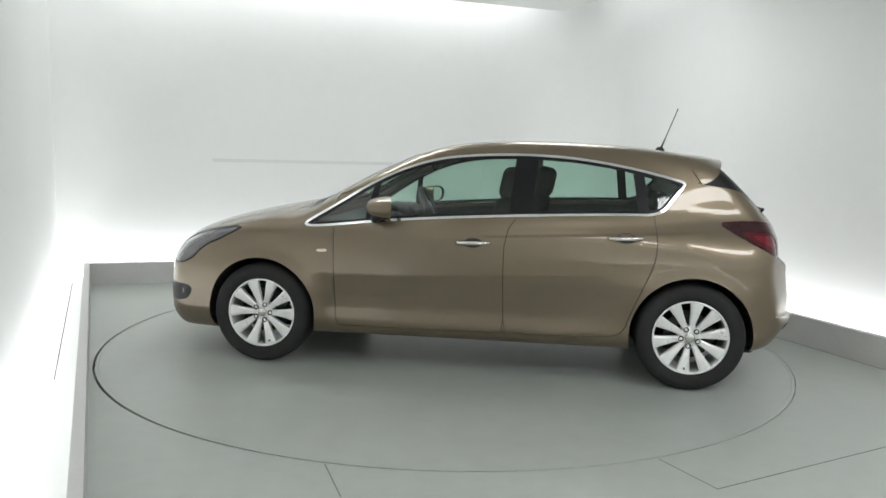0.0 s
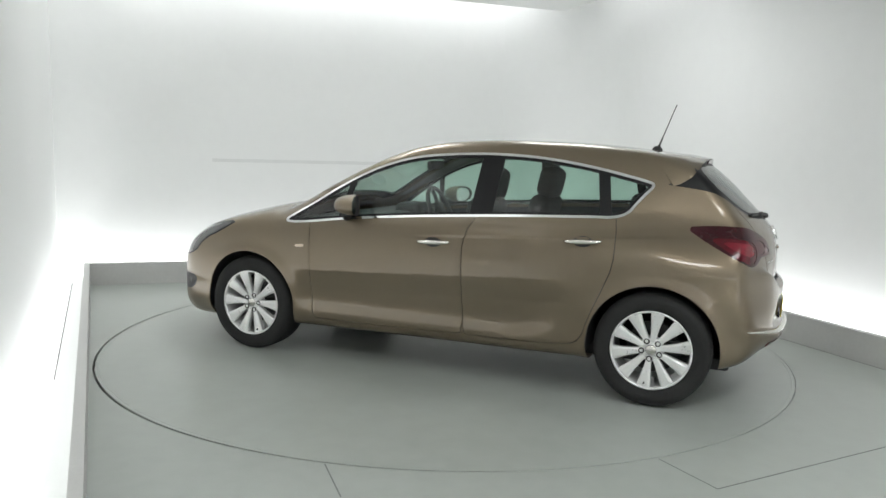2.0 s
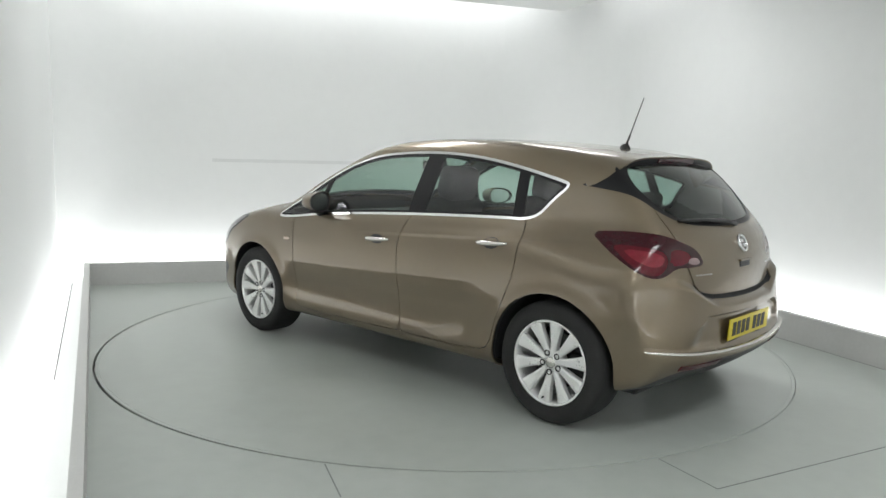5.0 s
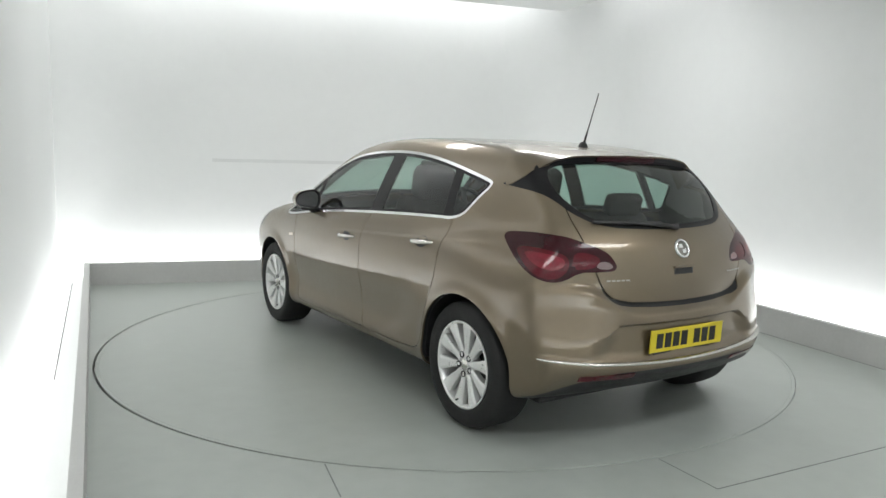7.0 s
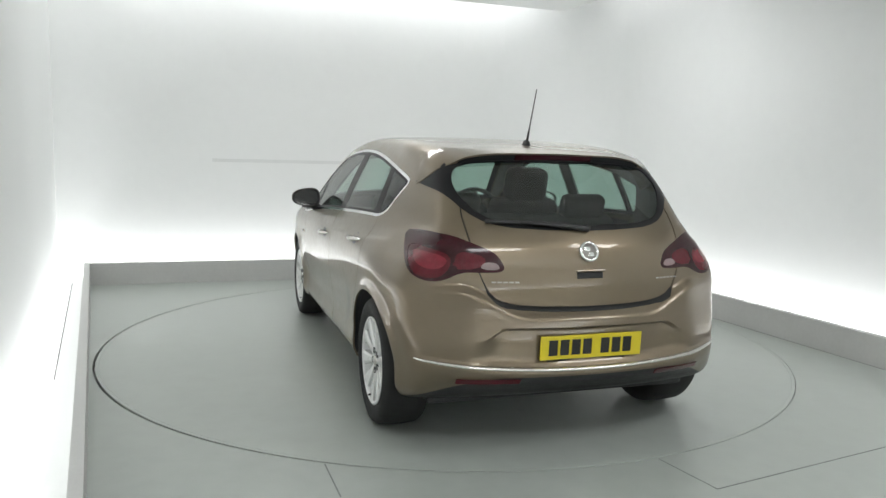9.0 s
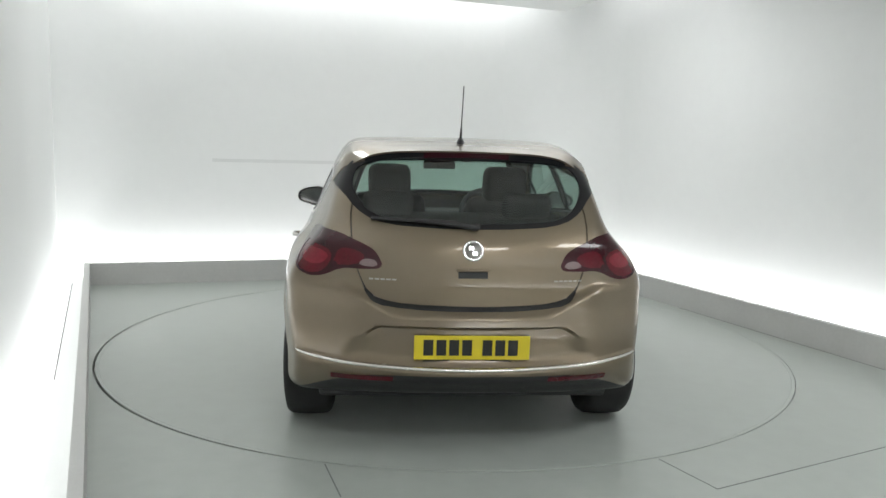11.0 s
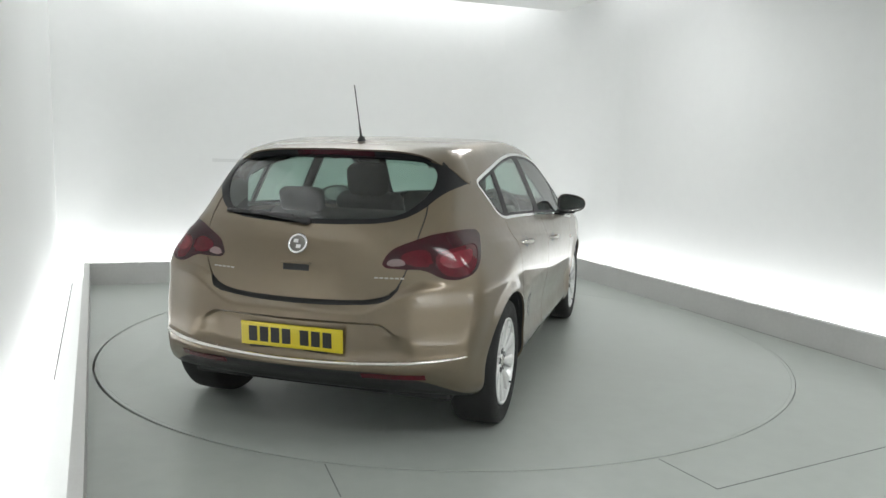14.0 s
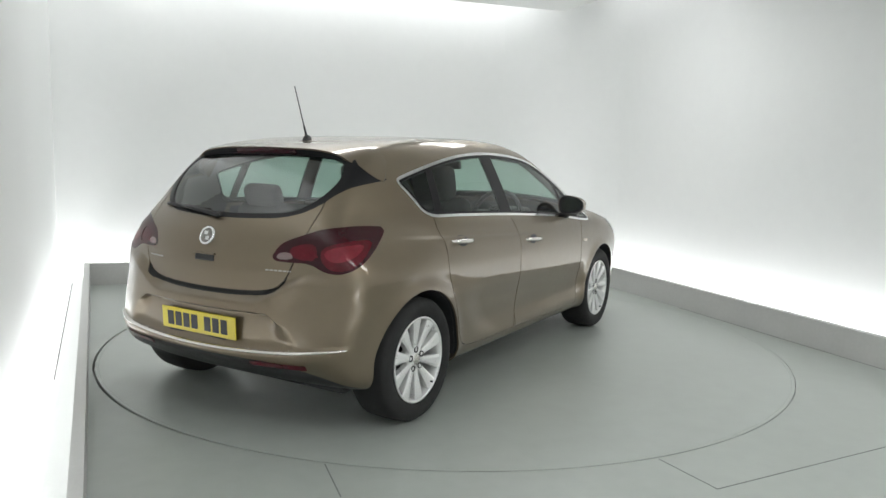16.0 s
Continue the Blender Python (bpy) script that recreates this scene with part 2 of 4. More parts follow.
# faint panel joint on the far wall
w0, w1 = Vector((*WALL_IN[0], 0)), Vector((*WALL_IN[1], 0))
dw = (w1 - w0).normalized()
nw = Vector((dw.y, -dw.x, 0))
m = Matrix((dw, nw, Vector((0, 0, 1)))).transposed().to_4x4()
m.translation = w0
JX0, JX1, JZ = 1.50, 3.46, 1.232
part("panel_joint", box(JX0, JX1, -0.01, 0.0015, JZ, JZ + 0.035, m=m), PANELJ, bpy.data.objects["wall_back"])
# joint along the trough
a, b = offset_poly(KERB, 0.16)[0], offset_poly(KERB, 0.215)[3]
d = Vector((b[0] - a[0], b[1] - a[1], 0))
m = Matrix.Translation((*a, 0)) @ Matrix.Rotation(math.atan2(d.y, d.x), 4, "Z")
tagged(part("trough_joint", box(0.15, 3.5, -0.003, 0.003, 0.0, 0.0215, m=m), GAP), "thin dark joint in the light trough", "joint", kind="structure")
bm = prism(offset_poly(KERB, 0.41), WALL_H, WALL_H + 0.1)
tagged(part("ceiling", bm, WALL), "white ceiling above the light cove", "ceiling", kind="structure")
bm = prism(offset_poly(KERB, -0.22), RAFT_Z, RAFT_Z + 0.05)
tagged(part("ceiling_raft", bm, WALL), "white suspended ceiling panel with a lit gap round it", "ceiling", kind="structure")

# glowing panels added under the raft, out of view, to go with the fill lamps
FILL_DIFFUSER = mat("fill_diffuser", (0.9, 0.9, 0.9), 0.5, spread=0.0, Emission_Color=(0.985, 1.0, 1.01, 1), Emission_Strength=1.3)
light = part("fill_panel", box(-0.61, 0.61, -0.31, 0.31, -0.024, -0.001, 0.004), WALL)
part("diffuser", box(-0.575, 0.575, -0.275, 0.275, -0.027, -0.02), FILL_DIFFUSER, light, "glowing white face of the added fill panel")
tagged(light, "flat white fill panel added out of view under the ceiling raft", "ceiling light", group="ceiling lights")
light.matrix_basis = pose(*FILL_PANELS[0], RAFT_Z, 0, 0, 20)
for cx, cy in FILL_PANELS[1:]:
    copy_thing(light, pose(cx, cy, RAFT_Z, 0, 0, 20))

# the turntable
bm = bmesh.new()
lathe([(0.001, 0.0), (1.2, 0.0), (2.383, 0.0), (2.383, -0.03)], 192, bm=bm, axis="z")
turntable = part("turntable", bm, FLOOR_T, recalc=True)
tagged(turntable, "pale grey-green painted round turntable flush with the floor", "turntable")
part("rim", lathe([(2.384, -0.03), (2.384, 0.0), (2.3855, 0.0008), (2.403, 0.0008), (2.405, -0.001), (2.405, -0.03)], 192, axis="z"), FLOOR_T, turntable)


# ---------------------------------------------------------------- the car's form
# car space: x forward, y to its left, z up, origin on the ground half way between the axles
def smooth_curve(xs, ys):
    """A shape-keeping cubic through the points, as a function on arrays."""
    xs, ys = np.array(xs, float), np.array(ys, float)
    if xs[0] > xs[-1]:
        xs, ys = xs[::-1], ys[::-1]
    h, d = np.diff(xs), np.diff(ys) / np.diff(xs)
    m = np.zeros(len(xs))
    for i in range(1, len(xs) - 1):
        if d[i - 1] * d[i] > 0:
            w1, w2 = 2 * h[i] + h[i - 1], h[i] + 2 * h[i - 1]
            m[i] = (w1 + w2) / (w1 / d[i - 1] + w2 / d[i])
    m[0], m[-1] = d[0], d[-1]

    def f(x):
        x = np.clip(np.asarray(x, float), xs[0], xs[-1])
        i = np.clip(np.searchsorted(xs, x) - 1, 0, len(xs) - 2)
        t = (x - xs[i]) / h[i]
        return ((1 + 2 * t) * (1 - t) ** 2 * ys[i] + t * (1 - t) ** 2 * h[i] * m[i] + t * t * (3 - 2 * t) * ys[i + 1] + t * t * (t - 1) * h[i] * m[i + 1])
    return f


top_z = smooth_curve([2.25, 2.14, 2.05, 1.95, 1.85, 1.7, 1.5, 1.3, 1.15, 0.98, 0.78, 0.58, 0.39, 0.19, 0.0, -0.37, -0.74, -1.1, -1.46, -1.7, -2.2],
                     [0.57, 0.725, 0.795, 0.845, 0.878, 0.922, 0.968, 1.008, 1.038, 1.115, 1.225, 1.322, 1.394, 1.443, 1.467, 1.480, 1.472, 1.446, 1.400, 1.36, 1.28])
crown = smooth_curve([2.2, 1.3, 1.05, 0.6, 0.2, -0.3, -1.0, -1.5, -2.2], [0.16, 0.09, 0.14, 0.13, 0.065, 0.036, 0.036, 0.065, 0.12])
rear_x = smooth_curve([0.15, 0.22, 0.30, 0.37, 0.45, 0.55, 0.62, 0.70, 0.78, 0.85, 0.95, 1.02, 1.10, 1.26, 1.37, 1.5],
                      [-1.76, -1.86, -1.945, -1.980, -1.983, -1.979, -1.973, -1.968, -1.968, -1.963, -1.937, -1.893, -1.820, -1.665, -1.540, -1.40])
rear_bow = smooth_curve([0.2, 0.5, 0.7, 0.85, 1.0, 1.3], [0.19, 0.20, 0.24, 0.26, 0.28, 0.25])
front_x = smooth_curve([0.12, 0.2, 0.3, 0.45, 0.6, 0.7, 0.8, 0.9], [2.12, 2.20, 2.25, 2.255, 2.235, 2.185, 2.08, 1.93])
side_y = smooth_curve([0.15, 0.20, 0.26, 0.32, 0.40, 0.50, 0.575, 0.602, 0.615, 0.75, 0.86, 0.92, 0.97, 1.02, 1.10, 1.20, 1.30, 1.38, 1.46, 1.55],
                      [0.78, 0.835, 0.872, 0.886, 0.884, 0.893, 0.899, 0.901, 0.902, 0.901, 0.893, 0.880, 0.858, 0.834, 0.804, 0.760, 0.712, 0.670, 0.618, 0.535])
taper_low = smooth_curve([2.3, 2.2, 2.1, 1.95, 1.75, 1.5, 1.2, 0.8, 0.2, -0.8, -1.2, -1.5, -1.7, -1.85, -2.0, -2.1], [0.55, 0.69, 0.80, 0.89, 0.95, 0.983, 0.995, 1.0, 1.0, 1.0, 0.997, 0.980, 0.948, 0.905, 0.84, 0.79])
taper_high = smooth_curve([2.2, 1.4, 1.0, 0.6, 0.2, -0.4, -0.9, -1.3, -1.6, -2.0], [0.85, 0.945, 0.965, 0.98, 0.995, 1.0, 0.978, 0.908, 0.835, 0.75])
bottom_z = smooth_curve([2.3, 2.0, 1.7, 1.0, -1.0, -1.6, -1.8, -2.1], [0.20, 0.17, 0.18, 0.20, 0.22, 0.23, 0.25, 0.30])
AXLE_F, AXLE_R, HUB_Z, ARCH_R = 1.3425, -1.3425, 0.325, 0.363


def step(a, b, v):
    t = np.clip((v - a) / (b - a), 0, 1)
    return t * t * (3 - 2 * t)


def handle_line(x):
    return 0.868 - 0.055 * x


def hollow_top(y):
    """Upper edge of the hollow round the number plate."""
    return 0.604 - 0.055 * step(0.40, 0.53, np.abs(y))


def half_width(x, z):
    low = 0.84 - 0.09 * step(-1.2, -1.6, x)
    k = np.clip((z - low) / (1.10 - low), 0, 1)
    k = k * k * (3 - 2 * k)
    w = side_y(z) * ((1 - k) * taper_low(x) + k * taper_high(x))
    for ax in (AXLE_F, AXLE_R):
        d = np.hypot(x - ax, z - HUB_Z) - ARCH_R
        w = w + 0.012 * np.exp(-(d / 0.045) ** 2) * (z < 0.78)
    # muscle over the rear wheel, hollow along the lower doors
    w = w + 0.006 * np.exp(-((x + 1.42) / 0.35) ** 2 - ((z - 0.80) / 0.10) ** 2)
    below = np.maximum(0.638 - 0.05 * x - z, 0)
    inside = np.minimum(below / 0.13, 1) * step(0.20, 0.42, z) * (1 - step(0.84, 0.98, x)) * step(-0.06, 0.20, x + 0.90 - 0.28 * ((z - 0.57) / 0.25) ** 2)
    w = w - 0.016 * inside
    # fine line through the door handles: the skin above it stands back a little
    w = w - 0.007 * step(-0.002, 0.016, z - handle_line(x)) * (1 - step(0.045, 0.10, z - handle_line(x))) * step(0.35, -0.15, x) * (1 - step(-1.15, -1.55, x))
    return w


def tail_relief(y, z):
    """How far the tail stands back (+) or out (-): bumper shelf under the tailgate, plate hollow, ledge line."""
    a = np.abs(y)
    shelf = 0.694 + 0.115 * step(0.30, 0.62, a)
    r = -0.046 * (1 - step(0.52, 0.80, a)) * (1 - step(shelf - 0.05, shelf, z)) * step(0.30, 0.42, z)
    ledge = 0.415 + 0.085 * y * y
    r = r - 0.018 * (1 - step(ledge - 0.01, ledge + 0.02, z)) * step(ledge - 0.12, ledge - 0.03, z) * (1 - step(0.72, 0.90, a))
    top = hollow_top(y)
    r = r + 0.030 * (1 - step(0.40, 0.54, a - 0.8 * np.maximum(0.56 - z, 0))) * step(ledge + 0.01, ledge + 0.05, z) * (1 - step(top - 0.006, top + 0.010, z))
    return r


def field(x, y, z):
    """Below nought inside the body."""
    ay = np.abs(y)
    sides = [ay - half_width(x, z),
             (rear_x(z) + tail_relief(y, z) + rear_bow(z) * y * y - x) / np.where(z > 0.98, 1.35, 1.05),
             x - front_x(z) + 0.42 * y * y,
             (z - top_z(x) + crown(x) * y * y) / np.where((x > 0.3) & (x < 1.2), 1.12, 1.0),
             bottom_z(x) - z]
    k = 0.026
    m = np.maximum.reduce(sides)
    return m + k * np.log(sum(np.exp((s - m) / k) for s in sides))


def project(origin, way, far=2.5):
    lo, hi = np.zeros(len(origin)), np.full(len(origin), far)
    for _ in range(34):
        mid = (lo + hi) / 2
        p = origin + way * mid[:, None]
        inside = field(p[:, 0], p[:, 1], p[:, 2]) < 0
        lo, hi = np.where(inside, mid, lo), np.where(inside, hi, mid)
    return origin + way * ((lo + hi) / 2)[:, None]


def shell():
    """The left half of the body skin as one grid of quads."""
    sx = 1.36
    cols = [(sx, a) for a in np.linspace(90, 0, 36, endpoint=False)]          # nose: way turns from +x to +y
    cols += [(x, 0.0) for x in np.linspace(sx, -sx, 190, endpoint=False)]
    cols += [(-sx, -a) for a in np.linspace(0, 90, 72)]
    elev = np.interp(np.linspace(0, 1, 122), [0, 0.08, 0.62, 0.86, 1], [-58, -30, 27, 56, 90])
    org, way = [], []
    for x, a in cols:
        ca, sa = math.cos(radians(a)), math.sin(radians(a))
        for e in elev:
            ce, se = math.cos(radians(e)), math.sin(radians(e))
            org.append((x, 0, 0.62))
            way.append((sa * ce, ca * ce, se))
    pts = project(np.array(org), np.array(way))
    pts[:, 1] = np.maximum(pts[:, 1], 0)
    n, m = len(cols), len(elev)
    faces = []
    for i in range(n - 1):
        for j in range(m - 1):
            a, b, c, d = i * m + j, (i + 1) * m + j, (i + 1) * m + j + 1, i * m + j + 1
            faces.append((a, b, c, d))
    bm = bmesh.new()
    vs = [bm.verts.new(p) for p in pts]
    for f in faces:
        try:
            bm.faces.new([vs[k] for k in f])
        except ValueError:
            pass
    bmesh.ops.remove_doubles(bm, verts=bm.verts[:], dist=0.0004)
    return bm


def poly_dist(poly, rounds=2):
    """Signed distance (negative inside) to a polygon in two of the car's axes, its corners rounded by cutting."""
    p = np.array(poly, float)
    for _ in range(rounds):
        q = np.roll(p, -1, axis=0)
        p = np.stack([p * 0.75 + q * 0.25, p * 0.25 + q * 0.75], 1).reshape(-1, 2)

    def g(u, v):
        best = np.full(len(u), 1e9)
        inside = np.zeros(len(u), bool)
        n = len(p)
        for i in range(n):
            a, b = p[i], p[(i + 1) % n]
            ex, ey = b - a
            t = np.clip(((u - a[0]) * ex + (v - a[1]) * ey) / (ex * ex + ey * ey + 1e-12), 0, 1)
            best = np.minimum(best, (u - a[0] - t * ex) ** 2 + (v - a[1] - t * ey) ** 2)
            cross = (a[1] > v) != (b[1] > v)
            with np.errstate(divide="ignore", invalid="ignore"):
                xi = a[0] + (v - a[1]) * ex / (ey if abs(ey) > 1e-12 else 1e-12)
            inside ^= cross & (u < xi)
        return np.where(inside, -1, 1) * np.sqrt(best)
    return g


def cut(bm, g, level=0.0, where=None):
    """Split the mesh along g = level, in faces that lie wholly where where < 0."""
    bm.verts.index_update()
    co = np.array([v.co for v in bm.verts])
    val = g(co) - level
    val[np.abs(val) < 2e-4] = 0
    bm.verts.ensure_lookup_table()
    ed = np.array([(e.verts[0].index, e.verts[1].index) for e in bm.edges])
    crossing = val[ed[:, 0]] * val[ed[:, 1]] < 0
    if where is not None:
        ok = where(co) < 0
        crossing &= ok[ed[:, 0]] & ok[ed[:, 1]]
    hit = np.nonzero(crossing)[0]
    if len(hit) == 0:
        return
    a, b = co[ed[hit, 0]], co[ed[hit, 1]]
    va = val[ed[hit, 0]]
    lo, hi = np.zeros(len(hit)), np.ones(len(hit))
    for _ in range(12):
        mid = (lo + hi) / 2
        s = (g(a + (b - a) * mid[:, None]) - level) * va > 0
        lo, hi = np.where(s, mid, lo), np.where(s, hi, mid)
    bm.edges.ensure_lookup_table()
    edges = [bm.edges[i] for i in hit]
    starts = [bm.verts[i] for i in ed[hit, 0]]
    on = {bm.verts[i] for i in np.nonzero(val == 0)[0]}
    touched = set()
    for e, v, t in zip(edges, starts, (lo + hi) / 2):
        touched.update(e.link_faces)
        on.add(bmesh.utils.edge_split(e, v, float(t))[1])
    for f in touched:
        vs = [v for v in f.verts if v in on]
        if len(vs) == 2 and not any(set(e.verts) == set(vs) for e in f.edges):
            bmesh.utils.face_split(f, vs[0], vs[1])


DLO = poly_dist([(1.07, 0.915), (1.0, 0.965), (0.87, 1.045), (0.68, 1.17), (0.50, 1.265), (0.32, 1.33), (0.14, 1.37), (-0.21, 1.393), (-0.56, 1.385), (-0.90, 1.34), (-1.24, 1.262), (-1.31, 1.235),
                 (-1.23, 1.15), (-1.15, 1.035), (-0.92, 1.035), (-0.23, 1.005), (0.50, 0.955), (1.0, 0.892)], 2)
g_dlo = lambda p: np.maximum(DLO(p[:, 0], p[:, 2]), 0.52 - p[:, 1])
g_arch_f = lambda p: np.maximum(np.hypot(p[:, 0] - AXLE_F, p[:, 2] - HUB_Z) - ARCH_R, 0.3 - p[:, 1])
g_arch_r = lambda p: np.maximum(np.hypot(p[:, 0] - AXLE_R, p[:, 2] - HUB_Z) - ARCH_R, 0.3 - p[:, 1])
DOOR_F = poly_dist([(0.86, 1.2), (0.855, 0.80), (0.85, 0.50), (0.845, 0.29), (0.80, 0.272), (-0.18, 0.285), (-0.225, 0.30), (-0.215, 0.60), (-0.215, 0.90), (-0.30, 1.03), (-0.31, 1.2)], 1)
DOOR_R = poly_dist([(-0.31, 1.2), (-0.30, 1.03), (-0.215, 0.90), (-0.215, 0.60), (-0.225, 0.30), (-0.27, 0.285), (-0.86, 0.30), (-0.95, 0.34), (-0.985, 0.46), (-1.06, 0.64), (-1.115, 0.78), (-1.12, 0.92), (-1.10, 1.05), (-1.10, 1.2)], 1)
g_door_f = lambda p: np.maximum(DOOR_F(p[:, 0], p[:, 2]), 0.5 - p[:, 1])
g_door_r = lambda p: np.maximum(DOOR_R(p[:, 0], p[:, 2]), 0.5 - p[:, 1])
RGLASS = poly_dist([(-0.2, 1.033), (0.30, 1.041), (0.45, 1.064), (0.535, 1.112), (0.59, 1.175), (0.665, 1.232), (0.665, 1.240), (0.635, 1.262), (0.60, 1.300), (0.545, 1.345), (0.46, 1.383), (-0.2, 1.405)], 1)
g_rglass = lambda p: np.maximum(RGLASS(p[:, 1], p[:, 2]), p[:, 0] + 1.36)
RCLEAR = poly_dist([(-0.2, 1.055), (0.34, 1.065), (0.46, 1.092), (0.53, 1.16), (0.565, 1.24), (0.53, 1.318), (0.42, 1.348), (-0.2, 1.352)], 2)
g_rclear = lambda p: np.maximum(RCLEAR(p[:, 1], p[:, 2]), p[:, 0] + 1.36)
LAMP = poly_dist([(-0.012, 0.858), (0.05, 0.93), (0.12, 0.958), (0.225, 0.985), (0.335, 1.012), (0.475, 1.022), (0.62, 1.022), (0.79, 1.01), (0.71, 0.935), (0.62, 0.875), (0.52, 0.83), (0.42, 0.808), (0.335, 0.815), (0.235, 0.855), (0.12, 0.852)], 1)
round_rear = lambda p: (p[:, 1] - 0.40) + (p[:, 0] + 1.915)
g_lamp = lambda p: np.maximum(LAMP(round_rear(p), p[:, 2]), np.maximum(p[:, 0] + 1.45, 0.2 - p[:, 1]))
GATE = poly_dist([(-0.3, 0.685), (0.18, 0.688), (0.38, 0.70), (0.465, 0.735), (0.515, 0.84), (0.53, 0.90), (0.552, 1.02), (0.556, 1.12), (0.52, 1.25), (-0.3, 1.25)], 1)
# low on the tailgate the dark gap strip widens, as painted shadow under the lip
g_gate = lambda p: np.maximum(GATE(p[:, 1], p[:, 2]), p[:, 0] + 1.50) / (3.8 - 2.8 * step(0.72, 0.80, p[:, 2]))
g_bump = lambda p: np.maximum(p[:, 2] - np.interp(p[:, 0], [-1.92, -1.78, -1.67], [0.80, 0.78, 0.62]), p[:, 0] + 1.62)
g_valance = lambda p: np.maximum(p[:, 2] - 0.395 + 0.55 * np.maximum(np.abs(p[:, 1]) - 0.42, 0) ** 1.5, np.maximum(p[:, 0] + 1.66, np.abs(p[:, 1]) - 0.80))
WSCREEN = poly_dist([(-0.3, 1.045), (0.45, 1.03), (0.70, 0.985), (0.66, 1.12), (0.585, 1.30), (0.53, 1.385), (-0.3, 1.42)], 1)
g_wscreen = lambda p: np.maximum(WSCREEN(p[:, 1], p[:, 2]), 0.20 - p[:, 0])
HEADL = poly_dist([(2.02, 0.60), (2.06, 0.68), (1.95, 0.775), (1.73, 0.85), (1.42, 0.90), (1.60, 0.80), (1.74, 0.74), (1.85, 0.63)], 1)
g_headl = lambda p: np.maximum(HEADL(p[:, 0], p[:, 2]), 0.46 - p[:, 1])
FOG = poly_dist([(2.08, 0.36), (2.08, 0.48), (1.98, 0.48), (1.84, 0.47), (1.86, 0.40), (1.92, 0.36)], 1)
g_fog = lambda p: np.maximum(FOG(p[:, 0], p[:, 2]), 0.5 - p[:, 1])
g_nose = lambda p: np.maximum(p[:, 2] - 0.56, 1.70 - p[:, 0])
BONNET = poly_dist([(1.12, -0.3), (1.10, 0.62), (1.4, 0.68), (1.75, 0.60), (2.0, 0.45), (2.06, -0.3)], 1)
g_bonnet = lambda p: np.maximum(BONNET(p[:, 0], p[:, 1]), 0.72 - p[:, 2])


def skin():
    """Cut the half shell into panels; returns {panel: faces} as vertex lists."""
    bm = shell()
    crease = lambda p: p[:, 2] - 0.638 + 0.05 * p[:, 0]
    side = lambda p: np.maximum(np.abs(p[:, 0]) - 1.0, 0.6 - p[:, 1])
    tail = lambda p: p[:, 0] + 1.55
    ledge = lambda p: p[:, 2] - 0.415 - 0.085 * p[:, 1] ** 2
    shelf = lambda p: p[:, 2] - 0.694 - 0.115 * step(0.30, 0.62, np.abs(p[:, 1]))
    for g, levels, where in ((crease, (0.0,), side), (ledge, (0.02, -0.01), tail), (shelf, (0.0, -0.05), tail), (lambda p: p[:, 2] - hollow_top(p[:, 1]), (-0.006, 0.010), tail), (lambda p: p[:, 2] - handle_line(p[:, 0]), (-0.002, 0.016), lambda p: np.maximum(np.abs(p[:, 0] + 0.55) - 1.0, 0.6 - p[:, 1]))):
        for lv in levels:
            cut(bm, g, lv, where)
    bm.verts.ensure_lookup_table()
    co = np.array([v.co for v in bm.verts])
    org = np.stack([np.clip(co[:, 0], -1.36, 1.36), np.zeros(len(co)), np.full(len(co), 0.62)], 1)
    way = co - org
    way /= np.linalg.norm(way, axis=1)[:, None]
    for v, p in zip(bm.verts, project(org, way)):
        v.co = p if v.co.y > 1e-4 else (p[0], 0.0, p[2])
    for g in (g_arch_f, g_arch_r):
        cut(bm, g)
        bm.faces.ensure_lookup_table()
        cen = np.array([f.calc_center_median() for f in bm.faces])
        bad = [bm.faces[i] for i in np.nonzero(g(cen) < 0)[0]]
        bmesh.ops.delete(bm, geom=bad, context="FACES")
    for g, levels in ((g_dlo, (0, -0.015, -0.029)), (g_door_f, (-0.0025, 0.0025)), (g_door_r, (-0.0025, 0.0025)), (g_rglass, (0,)), (g_rclear, (0,)), (g_lamp, (0,)), (g_gate, (-0.003, 0.003)),
                      (g_bump, (0,)), (g_valance, (0,)), (g_wscreen, (0, -0.04)), (g_headl, (0, -0.012)), (g_fog, (0,)), (g_bonnet, (-0.002, 0.002))):
        for lv in levels:
            cut(bm, g, lv)
    # pillars and bars between the side panes, bands within the lamps
    for x in (0.66, 0.62, -0.235, -0.375, -1.02, -1.085):
        cut(bm, lambda p, x=x: p[:, 0] - x - 0.35 * np.clip(p[:, 2] - 1.0, 0, 1) * (-0.55 if x > 0.4 else -0.2 if x > -0.5 else 0.45))
    for fn in (lamp_inner, lamp_bright, lamp_clear):
        cut(bm, fn)
    bm.normal_update()
    return bm


g_lamp_a = poly_dist([(0.315, 0.925), (0.42, 0.952), (0.56, 0.962), (0.675, 0.958), (0.64, 0.915), (0.57, 0.866), (0.50, 0.835), (0.42, 0.822), (0.35, 0.832), (0.305, 0.875)], 1)
g_lamp_b = poly_dist([(0.10, 0.905), (0.16, 0.935), (0.285, 0.948), (0.288, 0.868), (0.16, 0.866)], 1)
# brighter red zone within the outer red lens
g_lamp_c = poly_dist([(0.325, 0.912), (0.43, 0.938), (0.62, 0.946), (0.57, 0.905), (0.49, 0.876), (0.41, 0.862), (0.345, 0.872)], 1)
g_lamp_in = lambda u, v: np.minimum(g_lamp_a(u, v), g_lamp_b(u, v))
lamp_inner = lambda p: np.maximum(g_lamp_in(round_rear(p), p[:, 2]), np.maximum(p[:, 0] + 1.45, 0.2 - p[:, 1]))
